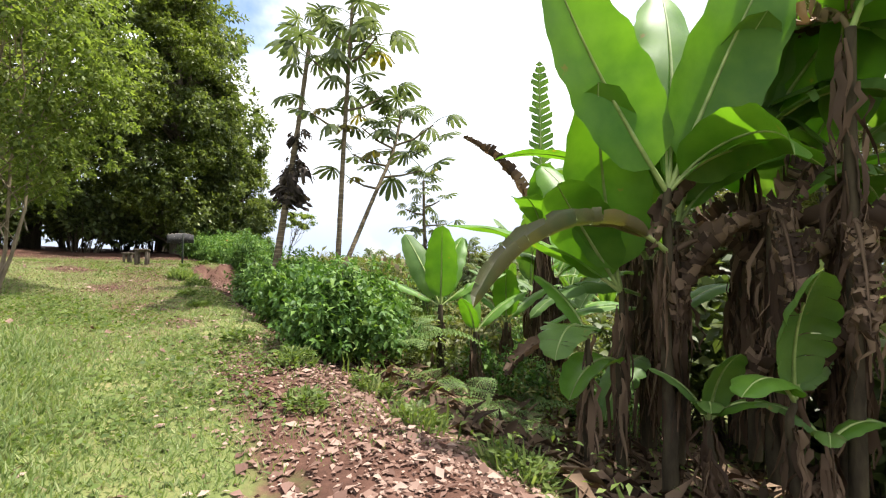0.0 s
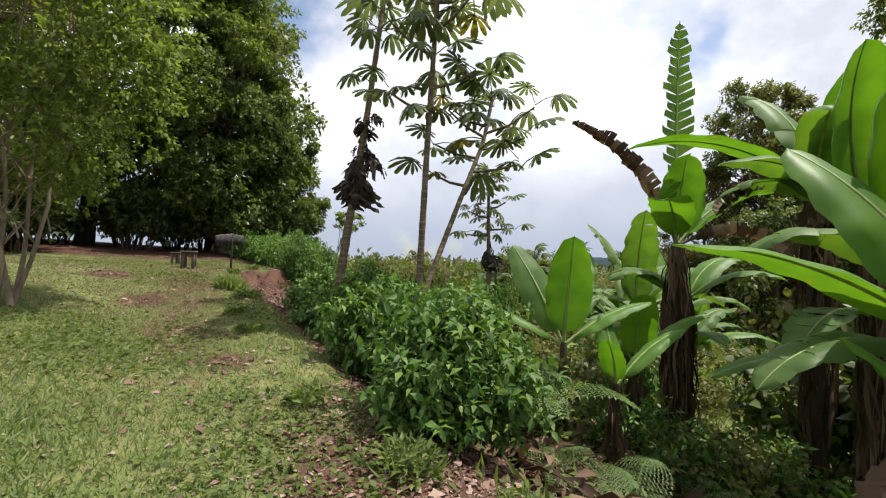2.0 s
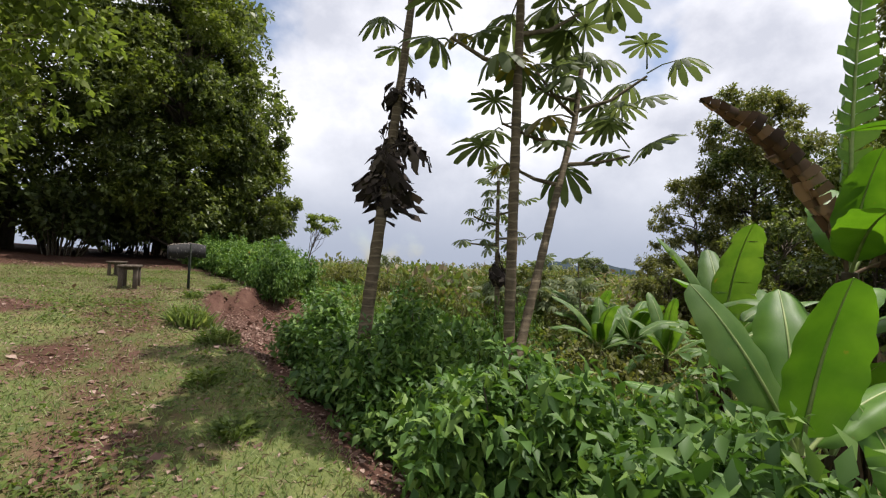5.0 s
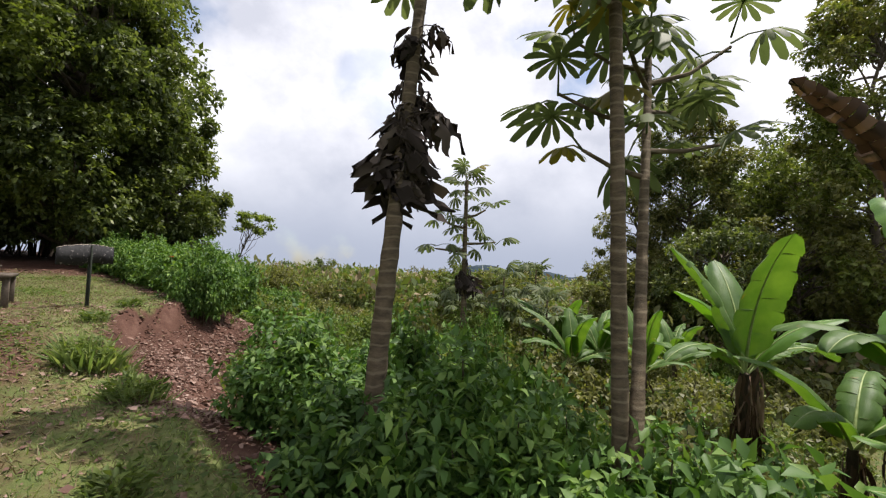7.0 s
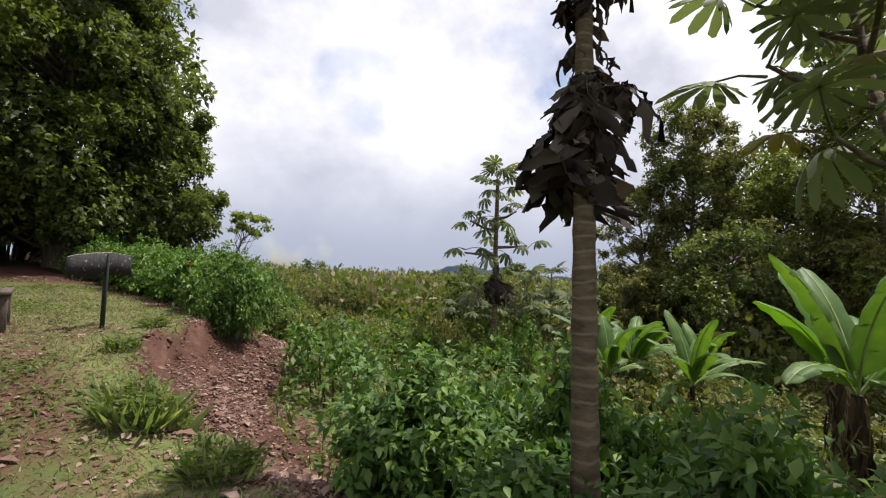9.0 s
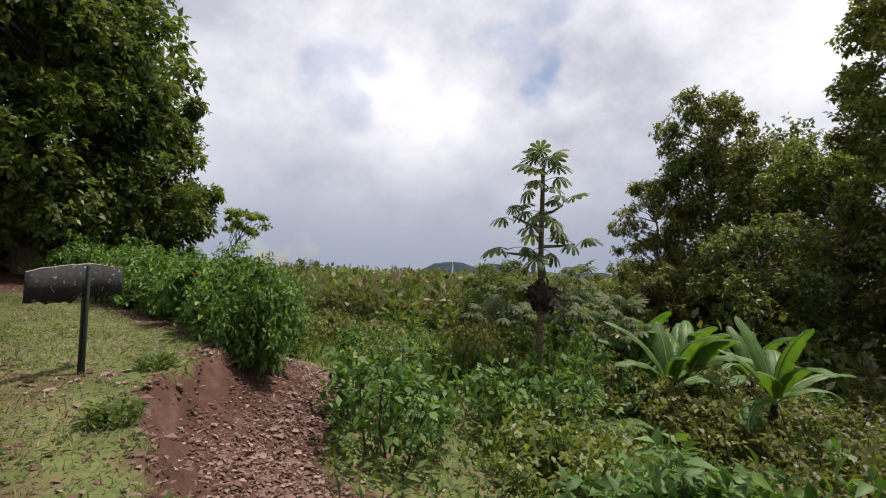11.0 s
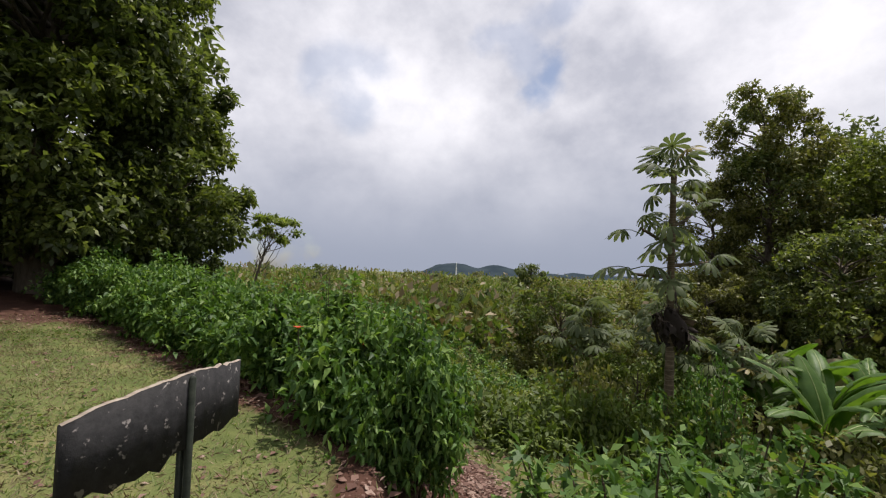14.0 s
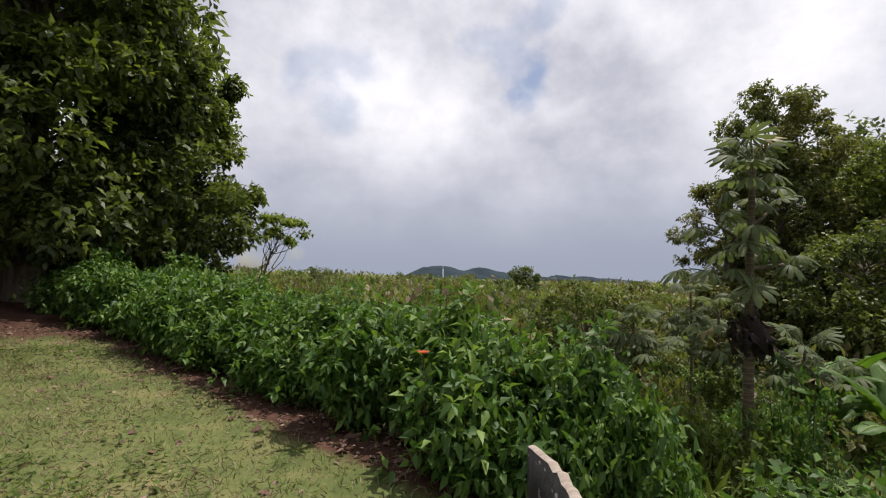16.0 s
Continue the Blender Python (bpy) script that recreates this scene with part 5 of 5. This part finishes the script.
def box_chunk(cx, cy, cz, sx, sy, sz, bev=0.008):
    """A box with chamfered edges."""
    bm = bmesh.new()
    bmesh.ops.create_cube(bm, size=1.0, matrix=Matrix.Translation((cx, cy, cz)) @ Matrix.Diagonal((sx, sy, sz, 1)))
    bmesh.ops.bevel(bm, geom=bm.edges[:], offset=min(bev, 0.3 * min(sx, sy, sz)), segments=1, affect="EDGES")
    bmesh.ops.triangulate(bm, faces=bm.faces[:])
    bm.verts.index_update()
    V = np.array([v.co[:] for v in bm.verts])
    F = np.array([[v.index for v in f.verts] for f in bm.faces])
    bm.free()
    return V, F


def sign_post():
    px, py = -7.365, 13.47
    z0 = float(gz(px, py))
    top = 2.25
    t = thing("sign_post", pose(px, py, z0), "dark weathered sign board bent round a thin post", "sign")
    h = top - z0
    for dx in (-0.017, 0.017):
        part("post", [box_chunk(dx * 0.94, dx * -0.34, h / 2 - 0.1, 0.026, 0.03, h + 0.2)], M_POST, t)
    # the board: a thin panel that bows towards its ends
    n = 22
    q = np.linspace(-1, 1, n)
    a, b, mid = np.array((-0.24, -0.36)), np.array((0.135, 0.40)), np.array((-0.035, 0.02))
    C = np.where(q[:, None] < 0, mid + (a - mid) * -q[:, None] ** 1, mid + (b - mid) * q[:, None])
    bow = np.stack([-0.02 * q ** 2 + 0.05 * (1 - q ** 2), 0.0 * q], 1)
    C = C + bow
    T = unit(np.gradient(C, axis=0))
    N = np.stack([T[:, 1], -T[:, 0]], 1) * 0.012
    r = np.random.default_rng(4)
    hi = h + 0.01 - 0.07 * np.clip(-q, 0, 1) ** 2 - 0.03 * np.clip(q, 0, 1) + r.normal(0, 0.003, n)
    lo = h - 0.28 - 0.03 * (q < -0.3) + r.normal(0, 0.008, n)
    rows_ = [np.column_stack([C + N, lo]), np.column_stack([C + N, hi]), np.column_stack([C - N, hi]), np.column_stack([C - N, lo])]
    V = np.concatenate(rows_)
    i = np.arange(n - 1)
    F = [np.stack([k * n + i, k * n + i + 1, ((k + 1) % 4) * n + i + 1, ((k + 1) % 4) * n + i], 1) for k in range(4)]
    ends = np.array([[0, n, 2 * n, 3 * n], [n - 1, 4 * n - 1, 3 * n - 1, 2 * n - 1]])
    board = part("board", [(V, np.concatenate(F + [ends]))], M_BOARD, t, "dark board with flaking paint")
    E = np.column_stack([C, hi + 0.002])
    ch = [(np.concatenate([E + np.column_stack([N, 0 * hi]), E - np.column_stack([N, 0 * hi]), E + np.array((0, 0, 0.004))]),
           np.concatenate([np.stack([i, i + 1, 2 * n + i + 1, 2 * n + i], 1), np.stack([2 * n + i, 2 * n + i + 1, n + i + 1, n + i], 1)]))]
    part("board_edge", ch, M_RAW, board, "raw pale wooden edge")


sign_post()


def bench(x, y, turn, length):
    t = thing("bench", pose(x, y, float(gz(x, y)), 0, 0, turn), "low dark wooden bench standing on the lawn", "bench", "benches")
    for k in (-1, 0, 1):
        part("seat_plank", [box_chunk(0, k * 0.125, 0.44, length, 0.115, 0.045)], M_BENCH, t)
    for sx in (-1, 1):
        for sy in (-1, 1):
            part("leg", [box_chunk(sx * (length / 2 - 0.12), sy * 0.12, 0.2, 0.08, 0.08, 0.44)], M_BENCH, t)
        part("crossbar", [box_chunk(sx * (length / 2 - 0.12), 0, 0.395, 0.06, 0.32, 0.05)], M_BENCH, t)


bench(-8.45, 13.3, 118, 0.9)
bench(-12.3, 18.6, 112, 1.0)


# ---- loose leaves, flowers and grass ----
def build_litter():
    n = 70000
    u, s = rng.uniform(-4, 6, n), rng.uniform(0, 26, n)
    x, y = to_xy(u, s)
    w = soil_at(x, y)
    wob = np.sin(1.9 * x + 1.1 * y) + np.sin(2.7 * y - 1.3 * x + 1.0) + np.sin(0.9 * x - 0.5 * y + 2.0)
    keep = rng.uniform(0, 1, n) < np.clip(w * 1.0 + 0.03 + 0.1 * np.clip(wob - 0.3, 0, 2), 0, 1)
    # thicker where the side track and the bank collect it
    r2 = np.random.default_rng(23)
    s2 = r2.uniform(10.6, 19.5, 9000)
    x2, y2 = to_xy(edge_u(s2) + track_d(s2) + r2.normal(0.0, 0.36, 9000), s2)
    x, y = np.concatenate([x[keep], x2]), np.concatenate([y[keep], y2])
    s3 = r2.uniform(0.2, 6.0, 5500)
    x3, y3 = to_xy(r2.normal(1.5, 0.6, 5500), s3)
    x, y = np.concatenate([x, x3]), np.concatenate([y, y3])
    P = np.stack([x, y, gz(x, y) + 0.012], 1)
    D = rng.normal(0, 1, P.shape) * np.array((1, 1, 0.18))
    U = np.array((0, 0, 1.0)) + rng.normal(0, 0.28, P.shape)
    me = mesh_of("leaf_litter", [leaves(P, D, U, rng.uniform(0.018, 0.065, len(P)) * (1 + 1.1 * (rng.uniform(0, 1, len(P)) > 0.88)))], M_LITTER)
    tagged(new("leaf_litter", me), "dry fallen leaves scattered on red soil", "leaf litter", kind="stuff")


build_litter()


def build_banana_litter():
    n = 5600
    u, s = rng.uniform(2.5, 7.5, n), rng.uniform(0.2, 7.5, n)
    x, y = to_xy(u, s)
    P = np.stack([x, y, gz(x, y) + rng.uniform(0.01, 0.22, n)], 1)
    D = rng.normal(0, 1, P.shape) * np.array((1, 1, 0.3))
    U = np.array((0, 0, 1.0)) + rng.normal(0, 0.5, P.shape)
    me = mesh_of("fallen_leaf_heap", [leaves(P, D, U, rng.uniform(0.15, 0.5, n), LEAF_V * np.array((0.42, 1, 1.8)))], M_DEAD)
    tagged(new("fallen_leaf_heap", me), "heap of dry fallen banana leaves", "leaf litter", kind="stuff")


build_banana_litter()


def build_brush_heap():
    r = np.random.default_rng(61)
    n = 420
    a, q = r.uniform(0, 6.283, n), 1.5 * np.sqrt(r.uniform(0, 1, n))
    x, y = 8.2 + q * np.cos(a), 25.2 + q * np.sin(a)
    P = np.stack([x, y, gz(x, y) + r.uniform(0.05, 1.0, n) * (1.15 - q / 1.5)], 1)
    D = r.normal(0, 1, P.shape) * np.array((1, 1, 0.45))
    twigs = []
    for k in range(60):
        twigs += tube(bend(P[k], P[k] + D[k] * 0.7 + np.array((0, 0, 0.25)), 4, 0.05, r), np.linspace(0.018, 0.006, 4), 4)
    heap = thing("brush_heap", Matrix(), "heap of dry brown cut branches on the slope", "brush heap")
    part("twig", twigs, M_TWIG, heap)
    part("dead_leaf", [leaves(P, D, np.array((0, 0, 1.0)) + r.normal(0, 0.6, P.shape), r.uniform(0.3, 0.9, n), LEAF_V * np.array((0.35, 1, 1.6)))], M_DRYGRASS, heap)


build_brush_heap()


def build_grass():
    n = 420000
    s = rng.uniform(0.2, 1, n) ** 1.5 * 26
    u = rng.normal(-0.6, 2.6, n)
    x, y = to_xy(u, s)
    w = soil_at(x, y)
    patch = 0.5 + 0.22 * (np.sin(1.9 * x + 1.1 * y) + np.sin(2.7 * y - 1.3 * x + 1.0)) + 0.2 * np.sin(6.1 * x + 2.0 * y) * np.sin(5.3 * y - 2.2 * x)
    keep = (rng.uniform(0, 1, n) < (1.0 - 1.05 * w) * np.clip(1.15 - 0.75 * patch, 0.25, 1)) & (u < edge_u(s) + 0.3)
    x, y, u, s = x[keep], y[keep], u[keep], s[keep]
    P = np.stack([x, y, gz(x, y) - 0.005], 1)
    tall = 1 + 1.6 * smooth01(-u, 0.2, 1.6) * smooth01(-s, -7.5, -4)
    D = np.stack([rng.normal(0, 0.6, len(x)), rng.normal(0, 0.6, len(x)), rng.uniform(0.5, 1.2, len(x))], 1)
    q = rng.uniform(0, 1, len(x)) < 0.3 * smooth01(s, 3, 8) + 0.34 * smooth01(s, 8, 12) + 0.08
    g = ~q
    me = mesh_of("grass", [leaves(P[g], D[g], rng.normal(0, 1, P[g].shape), rng.uniform(0.025, 0.075, g.sum()) * tall[g], BLADE_V * np.array((1.7, 1, 1)), BLADE_F)], M_GRASS)
    tagged(new("grass", me), "short rough lawn grass", "grass", kind="stuff")
    D = np.stack([rng.normal(0, 1, q.sum()), rng.normal(0, 1, q.sum()), rng.uniform(0.1, 0.7, q.sum())], 1)
    me = mesh_of("dry_grass", [leaves(P[q], D, rng.normal(0, 1, D.shape), rng.uniform(0.03, 0.08, q.sum()), BLADE_V * np.array((1.5, 1, 1)), BLADE_F)], M_DRYGRASS)
    tagged(new("dry_grass", me), "dry straw in the lawn", "grass", kind="stuff")


build_grass()


def build_lawn_weeds():
    n = 60000
    s = rng.uniform(0.2, 1, n) ** 1.4 * 24
    u = rng.normal(-0.4, 2.2, n)
    x, y = to_xy(u, s)
    patch = np.sin(1.3 * x - 0.7 * y) + np.sin(1.7 * y + 0.9 * x + 2.0) + 0.8 * np.sin(4.3 * x + 1.0) * np.sin(3.9 * y)
    keep = (patch + rng.normal(0, 0.5, n) > 0.35 + 0.9 * smooth01(s, 8, 12)) & (u < edge_u(s) + 0.1) & (soil_at(x, y) < 0.75)
    x, y = x[keep], y[keep]
    P = np.stack([x, y, gz(x, y) + rng.uniform(0.01, 0.06, len(x))], 1)
    D = rng.normal(0, 1, P.shape) * np.array((1, 1, 0.25))
    U = np.array((0, 0, 1.0)) + rng.normal(0, 0.35, P.shape)
    me = mesh_of("lawn_weeds", [leaves(P, D, U, rng.uniform(0.025, 0.07, len(P)), QUAD_V * np.array((1.25, 1, 1)), QUAD_F)], M_WEED)
    tagged(new("lawn_weeds", me), "low broad-leaved weeds in the lawn", "weeds", kind="stuff")


build_lawn_weeds()


def tuft(x, y, seed, size, n):
    r = np.random.default_rng(seed)
    a, q = r.uniform(0, 2 * np.pi, n), size * 0.75 * np.sqrt(r.uniform(0, 1, n))
    P = np.stack([np.cos(a) * q, np.sin(a) * q, 0 * a], 1)
    P[:, 2] = gz(x + P[:, 0], y + P[:, 1]) - gz(x, y)
    D = np.stack([np.cos(a) * 0.5, np.sin(a) * 0.5, 0.9 + 0 * a], 1) + r.normal(0, 0.35, (n, 3))
    t = thing("weed_tuft", pose(x, y, float(gz(x, y)) - 0.02), "bushy tuft of weeds and grass on the bank", "weed", "weed tufts")
    k = n // 4
    part("blade", [leaves(P[:k], D[:k], r.normal(0, 1, (k, 3)), size * r.uniform(0.4, 0.9, k), BLADE_V, BLADE_F)], M_GRASS, t)
    P2 = P[k:] + np.array((0, 0, 1)) * r.uniform(0.03, size * 0.6, (n - k, 1))
    part("foliage", [leaves(P2, D[k:] * np.array((1, 1, 0.3)), np.array((0, 0, 1.0)) + r.normal(0, 0.4, (n - k, 3)), 0.07 * r.uniform(0.6, 1.4, n - k), SLIM_V)], M_WEED, t)


for k, (u, s, f, n) in enumerate(((0.75, 12.3, 0.42, 1100), (0.95, 11.3, 0.3, 600), (0.6, 9.6, 0.2, 300), (0.7, 8.4, 0.2, 300), (1.2, 4.3, 0.25, 300), (0.9, 5.6, 0.22, 300), (1.0, 3.2, 0.2, 250), (1.9, 3.0, 0.3, 400),
                                  (2.3, 2.2, 0.35, 500), (1.9, 3.9, 0.3, 350), (0.85, 14.0, 0.2, 250), (1.4, 15.2, 0.2, 250), (-2.6, 3.6, 0.3, 500), (-2.2, 5.4, 0.3, 500))):
    tx, ty = to_xy(u, s)
    tuft(tx, ty, 300 + k, f, n)

def build_clods():
    g = (1 + 5 ** 0.5) / 2
    V0 = unit(np.array([(-1, g, 0), (1, g, 0), (-1, -g, 0), (1, -g, 0), (0, -1, g), (0, 1, g), (0, -1, -g), (0, 1, -g), (g, 0, -1), (g, 0, 1), (-g, 0, -1), (-g, 0, 1)], float))
    F0 = np.array([(0, 11, 5), (0, 5, 1), (0, 1, 7), (0, 7, 10), (0, 10, 11), (1, 5, 9), (5, 11, 4), (11, 10, 2), (10, 7, 6), (7, 1, 8), (3, 9, 4), (3, 4, 2), (3, 2, 6), (3, 6, 8), (3, 8, 9), (4, 9, 5), (2, 4, 11), (6, 2, 10), (8, 6, 7), (9, 8, 1)])
    r = np.random.default_rng(77)
    n = 700
    s = r.uniform(10.8, 16.6, n)
    u = edge_u(s) + np.abs(r.normal(0.0, 0.32, n)) - 0.02
    x, y = to_xy(u, s)
    sz = r.uniform(0.006, 0.03, n) * r.uniform(0.5, 1.3, n)
    V = np.stack([x, y, gz(x, y)], 1)[:, None] + V0[None] * sz[:, None, None] * r.uniform(0.6, 1.35, (n, 12, 1)) * np.array((1.2, 1.2, 0.8))
    F = F0[None] + (np.arange(n) * 12)[:, None, None]
    m, nt, b = material("red_clod", 0.95, 0.1)
    nt.links.new(ramp(nt, noise_tex(nt, 18, 5), [(0.3, (0.05, 0.025, 0.019)), (0.7, (0.13, 0.07, 0.052))]), b.inputs["Base Color"])
    tagged(new("soil_clods", mesh_of("soil_clods", [(V.reshape(-1, 3), F.reshape(-1, 3))], m)), "red soil clods along the cut bank", "soil", kind="stuff")


build_clods()
for k, (sx, sy) in enumerate(((-6.35, 15.7), (-6.6, 16.2), (-7.3, 17.5), (-6.0, 15.5))):
    r = np.random.default_rng(500 + k)
    t = thing("dry_stalk_clump", pose(sx, sy, float(gz(sx, sy)) - 0.02), "clump of thin dry stalks rising above the hedge", "stalks", "dry stalks")
    for _ in range(7):
        a = r.uniform(0, 2 * np.pi)
        q = r.uniform(0.05, 0.3)
        hh = r.uniform(1.15, 1.5)
        part("stalk", tube(bend((math.cos(a) * q * 0.3, math.sin(a) * q * 0.3, 0), (math.cos(a) * q, math.sin(a) * q, hh), 6, 0.015, r), np.linspace(0.006, 0.002, 6), 4), M_TWIG, t)

M_FLOWER = leaf_material("red_petal", (0.5, 0.05, 0.02), (0.65, 0.09, 0.03), (0.75, 0.14, 0.05), 0.5, 0.3, (1.2, 0.8, 0.6))
for k, (fx, fy, fz) in enumerate(((-7.07, 15.77, 2.13), (-6.5, 15.6, 2.0), (-6.2, 16.0, 1.75), (-6.9, 16.4, 2.2))):
    r = np.random.default_rng(400 + k)
    z0 = float(gz(fx, fy))
    t = thing("hibiscus", pose(fx, fy, z0), "thin hedge stem carrying one red flower", "flower", "red flowers")
    part("stem", tube([(0, 0, 0), (0.03, 0.02, (fz - z0) * 0.6), (0, 0, fz - z0)], [0.008, 0.006, 0.004], 5), M_TWIG, t)
    a = np.arange(5) * 2 * np.pi / 5
    D = np.stack([np.cos(a), np.sin(a), 0.5 + 0 * a], 1)
    part("petal", [leaves(np.zeros((5, 3)) + np.array((0, 0, fz - z0)), D, np.array((0, 0, 1.0)) + 0 * D, 0.055, LEAF_V * np.array((1.4, 1, 1)))], M_FLOWER, t)
